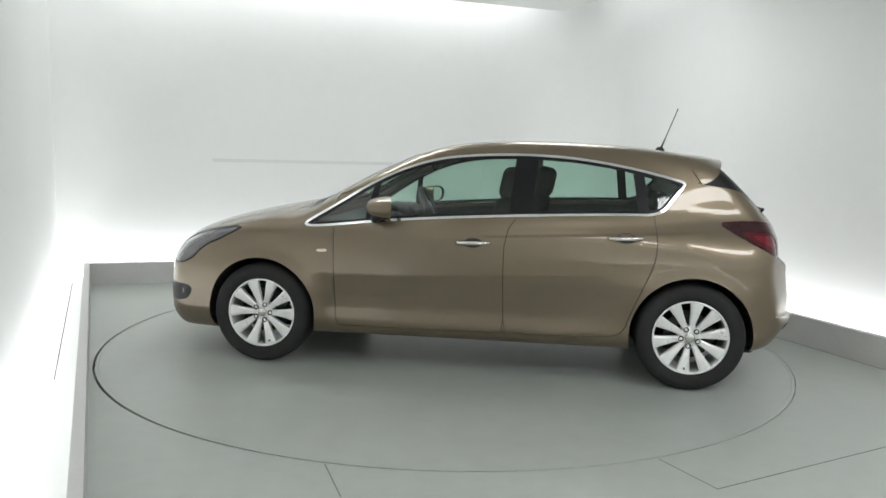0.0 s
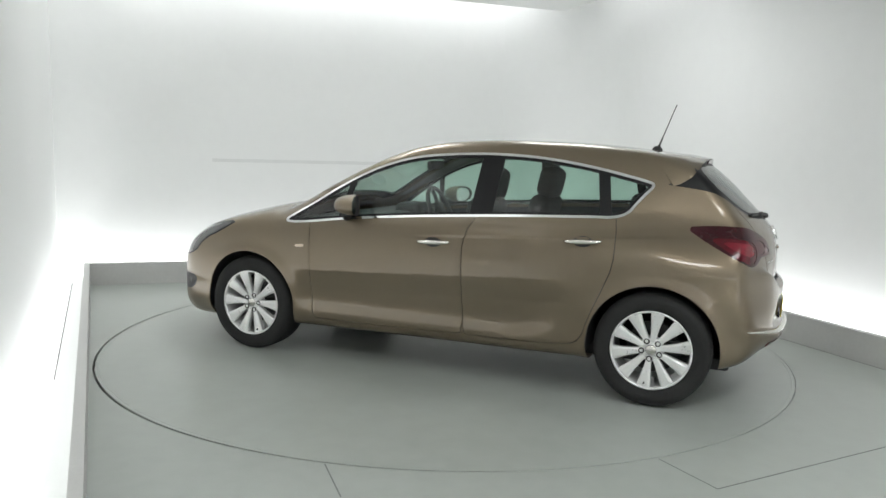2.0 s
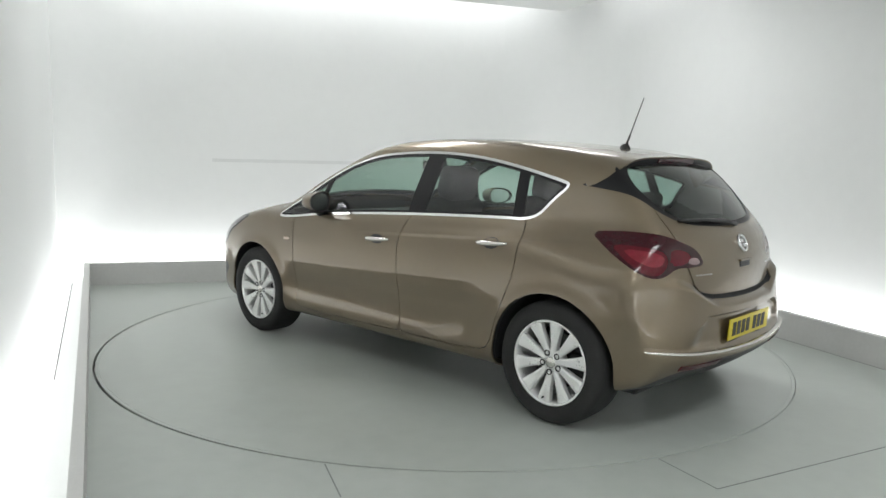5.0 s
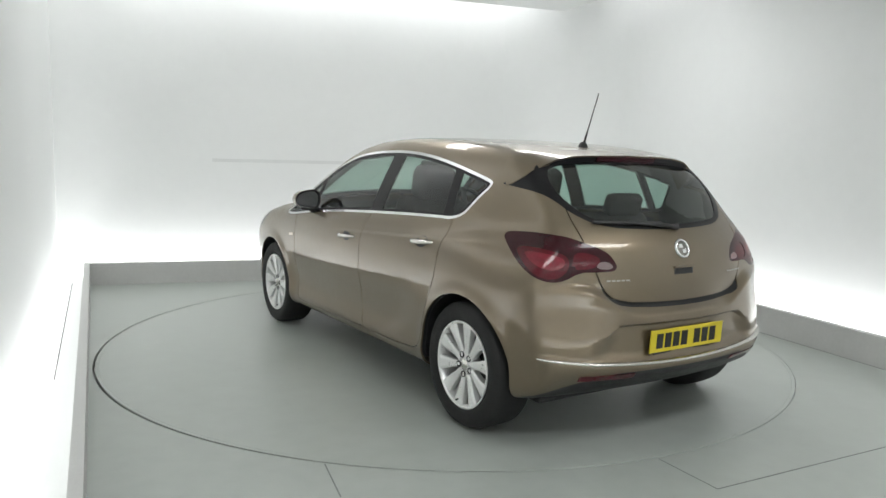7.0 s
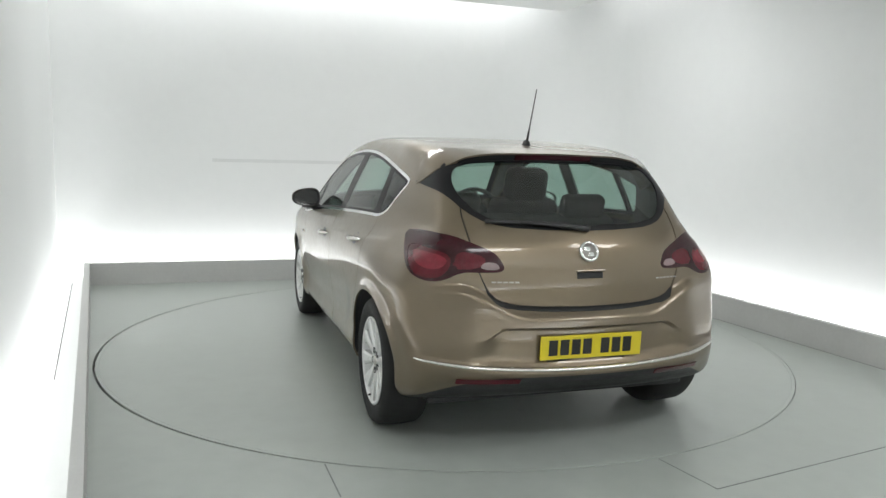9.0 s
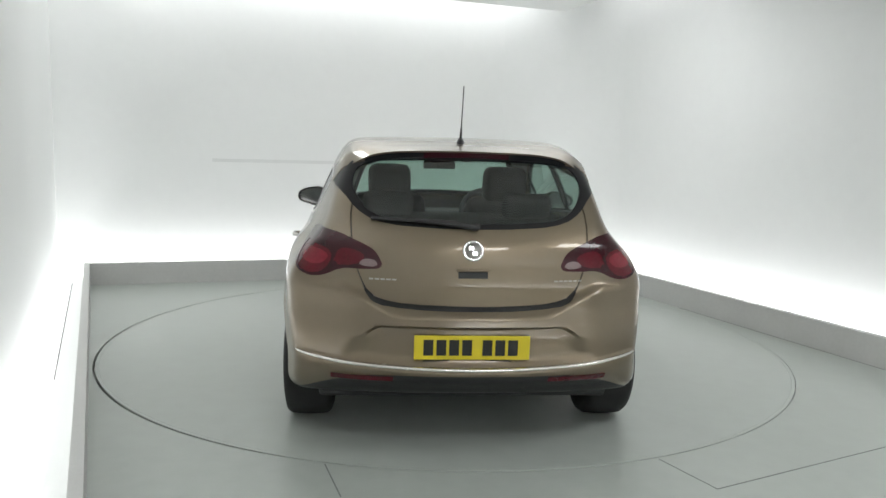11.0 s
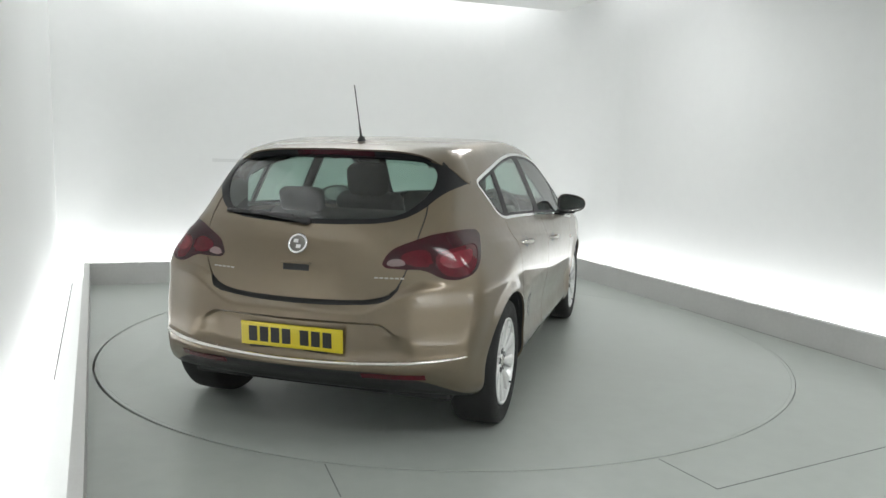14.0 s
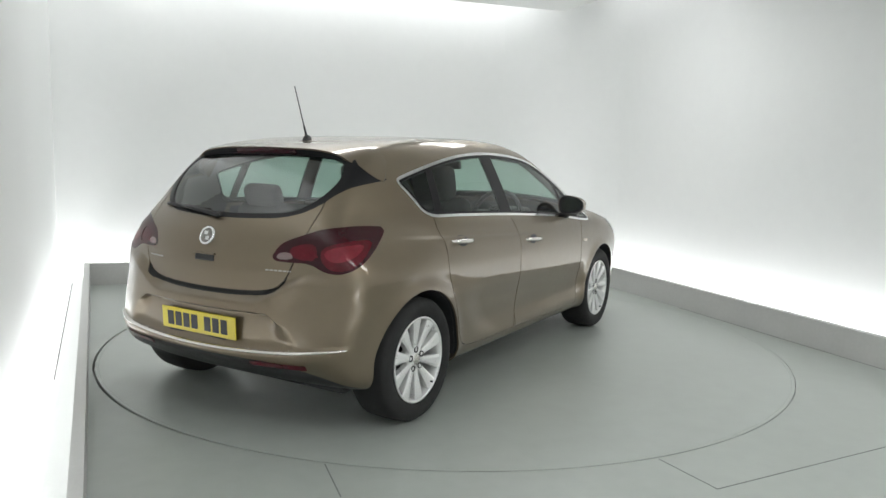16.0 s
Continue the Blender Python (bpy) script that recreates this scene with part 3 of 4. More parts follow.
lamp_bright = lambda p: np.maximum(g_lamp_c(round_rear(p), p[:, 2]), np.maximum(p[:, 0] + 1.45, 0.2 - p[:, 1]))
g_lamp_cl = poly_dist([(0.025, 0.864), (0.045, 0.898), (0.125, 0.90), (0.14, 0.868)], 1)
lamp_clear = lambda p: np.maximum(g_lamp_cl(round_rear(p), p[:, 2]), np.maximum(p[:, 0] + 1.45, 0.2 - p[:, 1]))


def classify(c):
    """The panel to which each face centre belongs."""
    n = len(c)
    lab = np.full(n, "quarter", dtype=object)
    x, y, z = c[:, 0], c[:, 1], c[:, 2]
    lab[x > 0.3] = "fender"
    lab[(z > 1.25) & (y < 0.72) & (x > -1.55)] = "roof"
    lab[(np.maximum(np.abs(y) - 0.62, 0) < 0.12) & (z > 1.05) & (x > -1.55) & (g_dlo(c) > 0)] = "roof"
    lab[(z < 0.285) & (np.abs(x) < 1.1)] = "sill"
    gb = g_bonnet(c)
    lab[gb < -0.002] = "bonnet"
    lab[np.abs(gb) <= 0.002] = "seam"
    lab[g_nose(c) < 0] = "front_bumper"
    gb = g_bump(c)
    lab[gb < 0] = "rear_bumper"
    lab[g_valance(c) < 0] = "valance"
    gg = g_gate(c)
    lab[gg < -0.003] = "tailgate"
    # real gap, plus the painted shadow under the tailgate lip
    lab[np.abs(gg) <= 0.003] = "seam"
    for g, nm in ((g_door_f, "front_door"), (g_door_r, "rear_door")):
        d = g(c)
        lab[d < -0.0025] = nm
        lab[np.abs(d) <= 0.0025] = "seam"
    d = g_wscreen(c)
    lab[d < 0] = "screen_surround"
    lab[d < -0.04] = "windscreen"
    d = g_headl(c)
    lab[d < 0] = "headlamp_rim"
    lab[d < -0.012] = "headlamp"
    lab[g_fog(c) < 0] = "fog_recess"
    d = g_rglass(c)
    lab[d < 0] = "rear_surround"
    lab[(d < 0) & (g_rclear(c) < 0)] = "rear_window"
    d = g_dlo(c)
    lab[d < 0] = "window_trim"
    lab[d < -0.015] = "window_frame"
    ins = d < -0.029
    lean = lambda x0, k: x - x0 - 0.35 * np.clip(z - 1.0, 0, 1) * k
    a, b, cc = lean(0.66, -0.55), lean(0.62, -0.55), lean(-0.235, -0.2)
    dd, e, f = lean(-0.375, -0.2), lean(-1.02, 0.45), lean(-1.085, 0.45)
    lab[ins & (a > 0)] = "corner_pane"
    lab[ins & (b < 0) & (cc > 0)] = "front_pane"
    lab[ins & (dd < 0) & (e > 0)] = "rear_pane"
    lab[ins & (f < 0)] = "quarter_pane"
    d = g_lamp(c)
    lab[d < 0] = "lamp_dark"
    lab[lamp_inner(c) < 0] = "lamp_red"
    lab[lamp_bright(c) < 0] = "lamp_bright"
    lab[lamp_clear(c) < 0] = "lamp_clear"
    return lab


CENTRE = {"roof", "bonnet", "front_bumper", "rear_bumper", "valance", "tailgate", "screen_surround", "windscreen", "rear_surround", "rear_window"}


def panels():
    """Panel meshes in car space: {name: [(verts, faces, normals) for left, or whole across the middle]}."""
    bm = skin()
    bm.verts.index_update()
    bm.faces.ensure_lookup_table()
    co = np.array([v.co for v in bm.verts])
    no = np.array([v.normal for v in bm.verts])
    cen = np.array([f.calc_center_median() for f in bm.faces])
    lab = classify(cen)
    idx = [[v.index for v in f.verts] for f in bm.faces]
    groups = {}
    for i, k in enumerate(lab):
        groups.setdefault(k, []).append(idx[i])
    bm.free()
    return co, no, groups


def panel_mesh(name, co, no, faces, material, parent, mirror=0, lip=0.010, sink=0.0, label=""):
    """One panel with a turned-in edge. mirror: 0 left, 1 right, 2 both halves in one mesh."""
    used = sorted({k for f in faces for k in f})
    at = {k: i for i, k in enumerate(used)}
    v = co[used] - no[used] * sink
    nn = no[used]
    fl = [[at[k] for k in f] for f in faces]
    if mirror == 1:
        v, nn, fl = v * [1, -1, 1], nn * [1, -1, 1], [f[::-1] for f in fl]
    if mirror == 2:
        k0 = len(v)
        mid = {i: i for i in range(k0) if v[i, 1] < 1e-4}
        v2, n2 = v * [1, -1, 1], nn * [1, -1, 1]
        fl += [[mid.get(i, i + k0) for i in f[::-1]] for f in fl]
        v, nn = np.concatenate([v, v2]), np.concatenate([nn, n2])
        nn[list(mid), 1] = 0
    count = {}
    for f in fl:
        for a, b in zip(f, f[1:] + f[:1]):
            count[(a, b)] = count.get((a, b), 0) + 1
    border = [(a, b) for a, b in count if (b, a) not in count]
    if lip and border:
        ends = sorted({i for e in border for i in e})
        new_at = {i: len(v) + j for j, i in enumerate(ends)}
        v = np.concatenate([v, v[ends] - nn[ends] * lip])
        fl = fl + [[b, a, new_at[a], new_at[b]] for a, b in border]
    ob = mesh_ob(name, v, fl, material)
    # drop loose points
    bm = bmesh.new()
    bm.from_mesh(ob.data)
    bmesh.ops.delete(bm, geom=[p for p in bm.verts if not p.link_faces], context="VERTS")
    if lip:
        for e in bm.edges:
            if len(e.link_faces) == 2 and e.calc_face_angle(0) > 0.7:
                e.smooth = False
    bm.to_mesh(ob.data)
    bm.free()
    ob.parent = parent
    if label:
        ob["label"] = label
    return ob


car = new("car")
car.empty_display_size = 0.3
tagged(car, "metallic bronze-brown five-door hatchback parked on the turntable", "car")
CO, NO, GROUPS = panels()
LOOK = {
    "roof": PAINT, "fender": PAINT, "quarter": PAINT, "sill": PAINT, "bonnet": PAINT, "front_bumper": PAINT, "rear_bumper": PAINT, "tailgate": PAINT,
    "front_door": PAINT, "rear_door": PAINT, "seam": GAP, "valance": PLASTIC, "windscreen": TINT, "screen_surround": GLOSSBLACK, "rear_surround": GLOSSBLACK, "rear_window": TINTREAR,
    "window_trim": CHROME, "window_frame": GLOSSBLACK, "corner_pane": TINT, "front_pane": TINT, "rear_pane": TINT, "quarter_pane": TINT,
    "lamp_dark": DARKRED, "lamp_red": REDLAMP, "lamp_bright": BRIGHTRED, "lamp_clear": REVERSE, "headlamp": HEADLENS, "headlamp_rim": GLOSSBLACK, "fog_recess": PLASTIC,
}
LABELS = {"window_trim": "bright chrome window surround", "valance": "black plastic lower bumper panel", "rear_window": "tinted rear window glass", "lamp_dark": "dark red tail lamp housing",
          "lamp_red": "red tail lamp lens", "lamp_bright": "brighter red zone of the tail lamp lens", "lamp_clear": "clear reversing lamp lens", "headlamp": "clear headlamp lens"}
SINK = {"seam": 0.009, "rear_window": 0.003, "front_pane": 0.004, "rear_pane": 0.004, "quarter_pane": 0.004, "corner_pane": 0.004, "window_frame": 0.003, "windscreen": 0.002, "lamp_red": 0.002, "lamp_bright": 0.003, "lamp_clear": 0.002}
GLASSY = {"windscreen", "rear_window", "front_pane", "rear_pane", "quarter_pane", "corner_pane"}
NAMES = {"quarter": "rear_quarter_panel", "fender": "front_wing", "seam": "panel_gap_shade", "valance": "lower_bumper_panel", "lamp_dark": "tail_lamp", "lamp_red": "red_lens", "lamp_bright": "brighter_lens_zone", "lamp_clear": "clear_lens",
         "headlamp_rim": "headlamp", "headlamp": "headlamp_lens", "screen_surround": "windscreen_border", "rear_surround": "rear_window_border", "front_pane": "window_pane", "rear_pane": "window_pane",
         "quarter_pane": "window_pane", "corner_pane": "window_pane"}
UNDER = {"lamp_red": "lamp_dark", "lamp_bright": "lamp_dark", "lamp_clear": "lamp_dark", "headlamp": "headlamp_rim", "front_pane": "front_door", "rear_pane": "rear_door", "quarter_pane": "quarter", "corner_pane": "front_door",
         "rear_window": "tailgate", "rear_surround": "tailgate"}
BUILT = {}
for nm in sorted(GROUPS, key=lambda k: (k in UNDER, k)):
    lip = 0.0 if nm in GLASSY or nm == "seam" else 0.010
    for side in ((2,) if nm in CENTRE else (0, 1)):
        owner = BUILT.get((UNDER.get(nm), side), car)
        ob = panel_mesh(NAMES.get(nm, nm), CO, NO, GROUPS[nm], LOOK[nm], owner, side, lip, SINK.get(nm, 0.0), LABELS.get(nm, ""))
        BUILT[(nm, side)] = ob
        if nm in GLASSY:
            ob.visible_shadow = False


# ---------------------------------------------------------------- wheels
def build_wheel():
    wheel = new("wheel")
    prof = [(0.216, -0.10), (0.235, -0.112), (0.275, -0.118), (0.305, -0.108), (0.319, -0.088), (0.323, -0.04), (0.324, 0.0), (0.323, 0.04), (0.319, 0.088), (0.305, 0.108), (0.275, 0.116), (0.240, 0.110), (0.220, 0.098), (0.214, 0.06), (0.214, -0.06)]
    part("tyre", lathe(prof, 72, closed=True), RUBBER, wheel, "black rubber tyre", smooth=True)
    part("rim", lathe([(0.222, 0.100), (0.224, 0.106), (0.216, 0.108), (0.210, 0.100), (0.206, 0.06), (0.200, -0.08), (0.212, -0.09)], 72), ALLOY, wheel, "silver alloy rim", smooth=True)
    for k in range(10):
        bm = bmesh.new()
        a = 2 * math.pi * k / 10 + math.pi / 2
        rows = []
        for r, w, d in ((0.045, 0.0145, 0.086), (0.09, 0.0185, 0.090), (0.15, 0.0265, 0.098), (0.20, 0.036, 0.103), (0.213, 0.040, 0.102)):
            rows.append([bm.verts.new((r, dd, s * ww)) for s, ww, dd in ((-1, w, d - 0.035), (-1, w, d - 0.006), (-1, w * 0.55, d), (1, w * 0.55, d), (1, w, d - 0.006), (1, w, d - 0.035))])
        for p, q in zip(rows, rows[1:]):
            for i in range(6):
                bm.faces.new((p[i], p[(i + 1) % 6], q[(i + 1) % 6], q[i]))
        bm.faces.new(rows[0])
        bm.faces.new(rows[-1][::-1])
        bmesh.ops.rotate(bm, cent=(0, 0, 0), matrix=Matrix.Rotation(a, 3, "Y"), verts=bm.verts[:])
        part("spoke", bm, ALLOY, wheel)
    part("hub", lathe([(0.001, 0.088), (0.03, 0.088), (0.034, 0.083), (0.062, 0.085), (0.07, 0.07), (0.07, 0.03)], 30), ALLOY, wheel, smooth=True)
    part("centre_cap", lathe([(0.001, 0.0945), (0.022, 0.0935), (0.029, 0.089), (0.029, 0.07)], 24), SATIN, wheel, "satin silver centre cap", smooth=True)
    for k in range(5):
        a = 2 * math.pi * k / 5 + math.pi / 2 + math.pi / 5
        bm = lathe([(0.001, 0.083), (0.009, 0.083), (0.010, 0.080), (0.010, 0.06)], 10)
        # black collar round the bolt stands in for the shade in its hole
        bm2 = lathe([(0.010, 0.087), (0.0165, 0.0895), (0.018, 0.06)], 10, bm=bm)
        bmesh.ops.translate(bm2, vec=(0.052 * math.cos(a), 0, 0.052 * math.sin(a)), verts=bm2.verts[:])
        part("bolt_and_hole_shade", bm2, PLASTIC, wheel)
    part("brake_disc", lathe([(0.06, 0.0), (0.145, 0.0), (0.145, -0.02), (0.06, -0.02)], 40, closed=True), DISC, wheel, "grey steel brake disc")
    part("brake_caliper", box(-0.05, 0.05, -0.05, 0.035, -0.04, 0.04, 0.012, m=Matrix.Translation((-0.115, 0, 0.03))), DISC, wheel)
    part("valve", tube([(0.0, 0.085, -0.185), (0.0, 0.115, -0.19)], 0.005, 6), PLASTIC, wheel)
    return wheel


first = build_wheel()
first.parent = car
first.matrix_basis = pose(AXLE_F, 0.768, HUB_Z - 0.001, 0, 17, 0)
for ax, sd, turn in ((AXLE_R, 1, -8), (AXLE_F, -1, 25), (AXLE_R, -1, 40)):
    copy_thing(first, pose(ax, 0.768 * sd, HUB_Z - 0.001, 0, turn, 0 if sd > 0 else 180))



# ---------------------------------------------------------------- on the skin of the car
def on_rear(y, z, out=0.0):
    p = project(np.array([[-1.0, y, z]]), np.array([[-1.0, 0, 0]]))[0]
    return Vector((p[0] - out, y, z))


def on_side(x, z, out=0.0, s=1):
    p = project(np.array([[x, 0.0, z]]), np.array([[0.0, 1.0, 0]]))[0]
    return Vector((x, s * (p[1] + out), z))


def on_top(x, y, out=0.0):
    p = project(np.array([[x, y, 0.7]]), np.array([[0.0, 0.0, 1.0]]))[0]
    return Vector((x, y, p[2] + out))


def rear_frame(y, z, out=0.0):
    """A pose on the tail: local x runs to the car's right, local y upwards along the skin, local z outwards."""
    c, u, v = on_rear(y, z), on_rear(y, z + 0.02), on_rear(y - 0.02, z)
    up = (u - c).normalized()
    right = (v - c).normalized()
    outw = right.cross(up).normalized()
    up = outw.cross(right)
    m = Matrix((right, up, outw)).transposed().to_4x4()
    m.translation = c + outw * out
    return m


def bent_strip(name, ys, z0, z1, out, material, label=""):
    """A strip that follows the tail between two heights, with thickness."""
    bm = bmesh.new()
    rows = []
    for y in ys:
        zz = [(z0, -0.006), (z0, out), (z1, out), (z1, -0.006)]
        rows.append([bm.verts.new(on_rear(y, z, o)) for z, o in zz])
    for a, b in zip(rows, rows[1:]):
        for i in range(4):
            bm.faces.new((a[i], a[(i + 1) % 4], b[(i + 1) % 4], b[i]))
    bm.faces.new(rows[0])
    bm.faces.new(rows[-1][::-1])
    return part(name, bm, material, car, label)


EDGE_A = [0, 0.5, 0.72, 0.82, 0.90, 0.96, 1.0]
edge_y = smooth_curve(EDGE_A, [0, 0.31, 0.455, 0.535, 0.59, 0.625, 0.645])
edge_x = smooth_curve(EDGE_A, [-1.548, -1.542, -1.532, -1.515, -1.482, -1.436, -1.390])
edge_z = smooth_curve(EDGE_A, [1.390, 1.384, 1.366, 1.330, 1.284, 1.248, 1.228])


def build_spoiler():
    """Roof-end spoiler whose trailing edge sweeps down to a point beside the rear window."""
    bm = bmesh.new()
    rows = []
    n = 60
    for i in range(n + 1):
        u = -1 + 2 * i / n
        a, s = abs(u), math.copysign(1, u)
        y, tx, tz = float(edge_y(a)), float(edge_x(a)), float(edge_z(a))
        if a > 0.8:
            y = max(y, on_side(tx, tz).y + 0.004)
        fx = -1.30 - 0.02 * a
        f = on_top(fx, min(y * 0.985, 0.63), 0.0005)
        tip = Vector((tx, y, tz))
        mid = f.lerp(tip, 0.55)
        body = project(np.array([[mid.x, 0.0, 0.9]]), np.array([tuple(Vector((0, mid.y, mid.z - 0.9)).normalized())]))[0]
        away = Vector((0, mid.y, mid.z - 0.9)).normalized()
        reach = max((mid - Vector((mid.x, 0, 0.9))).length, (Vector(body) - Vector((mid.x, 0, 0.9))).length + 0.004) + 0.006
        mid = Vector((mid.x, 0, 0.9)) + away * reach
        low = tip + Vector((0.010, -0.004, -0.018 * (1 - 0.6 * a ** 4)))
        back = tip + Vector((0.075 * (1 - 0.6 * a ** 4), -0.03, -0.030))
        end = f + Vector((-0.02, -0.03, -0.05))
        rows.append([bm.verts.new((p.x, s * p.y if a > 0 else 0, p.z)) for p in (f, mid, tip, low, back, end)])
    for p, q in zip(rows, rows[1:]):
        for k in range(6):
            bm.faces.new((p[k], p[(k + 1) % 6], q[(k + 1) % 6], q[k]))
    bm.faces.new(rows[0])
    bm.faces.new(rows[-1][::-1])
    bmesh.ops.recalc_face_normals(bm, faces=bm.faces[:])
    ob = part("spoiler", bm, PAINT, car, "body-coloured roof spoiler", smooth=True)
    ob.data.set_sharp_from_angle(angle=0.6)
    bm = bmesh.new()
    rows = []
    for i in range(49):
        u = -0.78 + 1.56 * i / 48
        a, s = abs(u), math.copysign(1, u)
        t = Vector((float(edge_x(a)), float(edge_y(a)) if a < 0.8 else max(float(edge_y(a)), on_side(float(edge_x(a)), float(edge_z(a))).y) - 0.002, float(edge_z(a))))
        rows.append([bm.verts.new((p.x, s * p.y, p.z)) for p in (t + Vector((0.002, 0, -0.008)), t + Vector((0.016, -0.012, -0.034)), t + Vector((0.07, -0.03, -0.034)), t + Vector((0.07, -0.03, -0.008)))])
    for p, q in zip(rows, rows[1:]):
        for k in range(4):
            bm.faces.new((p[k], p[(k + 1) % 4], q[(k + 1) % 4], q[k]))
    bm.faces.new(rows[0])
    bm.faces.new(rows[-1][::-1])
    part("spoiler_underside", bm, GLOSSBLACK, ob, "black underside of the spoiler")
    bm = bmesh.new()
    rows = []
    for i in range(17):
        y = -0.21 + 0.42 * i / 16
        a = abs(y / 0.62)
        tx, tz = float(edge_x(a)), float(edge_z(a))
        rows.append([bm.verts.new(p) for p in ((tx - 0.003, y, tz - 0.009), (tx + 0.009, y, tz - 0.036), (tx + 0.03, y, tz - 0.036), (tx + 0.03, y, tz - 0.009))])
    for p, q in zip(rows, rows[1:]):
        for k in range(4):
            bm.faces.new((p[k], p[(k + 1) % 4], q[(k + 1) % 4], q[k]))
    bm.faces.new(rows[0])
    bm.faces.new(rows[-1][::-1])
    part("high_brake_lamp", bm, DARKRED, car, "dark red high-level brake lamp")


build_spoiler()


def build_aerial():
    b = on_top(-1.21, 0, 0)
    bm = lathe([(0.001, 0.028), (0.012, 0.026), (0.020, 0.012), (0.026, -0.012)], 18, axis="z")
    bmesh.ops.scale(bm, vec=(1.5, 0.9, 1), verts=bm.verts[:])
    bmesh.ops.translate(bm, vec=b, verts=bm.verts[:])
    aerial = part("aerial", bm, PLASTIC, car, "black roof aerial", smooth=True)
    d = Vector((-0.105, 0, 0.29))
    part("aerial_sleeve", tube([b + d * 0.03, b + d * 0.28], [0.0075, 0.005], 8), PLASTIC, aerial)
    part("aerial_rod", tube([b + d * 0.27, b + d * 1.0], [0.0034, 0.0028], 8), PLASTIC, aerial)


build_aerial()


def build_mirror(s):
    """Door mirror: rounded housing, dark frame and reflecting glass that faces backwards."""
    c = Vector((0.545, s * 0.945, 1.038))
    bm = bmesh.new()
    rings = []
    for t in np.linspace(0, 1, 12):
        k = math.sqrt(max(0.0, 1 - t ** 2.4))
        x = -0.062 + 0.15 * t
        ring = []
        for j in range(28):
            a = 2 * math.pi * j / 28
            ca, sa = math.cos(a), math.sin(a)
            e = 2.6
            py = math.copysign(abs(ca) ** (2 / e), ca) * 0.105 * (0.25 + 0.75 * k if t > 0 else 1)
            pz = math.copysign(abs(sa) ** (2 / e), sa) * (0.068 if sa > 0 else 0.062) * (0.2 + 0.8 * k if t > 0 else 1)
            pz *= 1 - 0.18 * (s * py / 0.105)
            ring.append(bm.verts.new(c + Vector((x + 0.03 * s * py / 0.105 * -1, py, pz))))
        rings.append(ring)
    for p, q in zip(rings, rings[1:]):
        for j in range(28):
            bm.faces.new((p[j], p[(j + 1) % 28], q[(j + 1) % 28], q[j]))
    bm.faces.new(rings[-1])
    ob = part("door_mirror", bm, PAINT, car, "bronze door mirror with black base", smooth=True)
    bm = bmesh.new()
    face = [Vector(v) for v in [(c + (Vector((-0.060 - 0.03 * s * y / 0.105, y, z * (1 - 0.18 * s * y / 0.105))))) for y, z in
            [(0.105 * 0.97 * math.copysign(abs(math.cos(a)) ** 0.77, math.cos(a)), 0.065 * 0.97 * math.copysign(abs(math.sin(a)) ** 0.77, math.sin(a))) for a in np.linspace(0, 2 * math.pi, 28, endpoint=False)]]]
    mid = c + Vector((-0.055, 0, 0))
    outer = [bm.verts.new(p) for p in face]
    inner = [bm.verts.new(mid + (p - mid) * 0.86 + Vector((0.012, 0, 0))) for p in face]
    for j in range(28):
        bm.faces.new((outer[j], outer[(j + 1) % 28], inner[(j + 1) % 28], inner[j]))
    part("mirror_bezel", bm, PLASTIC, ob)
    bm = bmesh.new()
    bm.faces.new([bm.verts.new(mid + (p - mid) * 0.87 + Vector((0.010, 0, 0))) for p in face])
    bmesh.ops.recalc_face_normals(bm, faces=bm.faces[:])
    part("mirror_glass", bm, CHROME, ob, "mirror glass")
    foot = bmesh.new()
    tube([on_side(0.60, 0.955, -0.02, s), on_side(0.585, 0.97, 0.03, s), c + Vector((0.01, -0.05 * s, -0.055)), c + Vector((0.01, 0.02 * s, -0.055))], [0.035, 0.026, 0.024, 0.02], 12, foot)
    part("mirror_foot", foot, PLASTIC, ob, smooth=True)


def build_handle(x0, x1, z, s, tilt=0.0):
    xm, hw = (x0 + x1) / 2, abs(x1 - x0) / 2
    bm = bmesh.new()
    rows = []
    for i in range(17):
        u = -1 + 2 * i / 16
        prof = 0.036 * (1 - abs(u) ** 3.0) - 0.004
        zz = z + tilt * u * hw
        h = 0.0135 * (1 - 0.45 * u * u)
        base = on_side(xm + u * hw, zz, 0, s)
        ring = []
        for k in range(10):
            a = 2 * math.pi * k / 10
            ring.append(bm.verts.new(base + Vector((0, s * (prof + 0.009 * math.cos(a)), h * math.sin(a)))))
        rows.append(ring)
    for p, q in zip(rows, rows[1:]):
        for k in range(10):
            bm.faces.new((p[k], p[(k + 1) % 10], q[(k + 1) % 10], q[k]))
    bm.faces.new(rows[0])
    bm.faces.new(rows[-1][::-1])
    ob = part("door_handle", bm, SATIN, car, "satin chrome door handle", smooth=True)
    # flat dark disc on the skin, in place of the shaded hollow behind the handle
    bm = bmesh.new()
    rim = [on_side(xm + 0.055 * math.cos(a), z + 0.030 * math.sin(a), 0.0008, s) for a in np.linspace(0, 2 * math.pi, 24, endpoint=False)]
    mid = bm.verts.new(on_side(xm, z, 0.0012, s))
    vs = [bm.verts.new(p) for p in rim]
    for k in range(24):
        bm.faces.new((vs[k], vs[(k + 1) % 24], mid))
    part("handle_bowl_shade", bm, PLASTIC, ob, smooth=True)


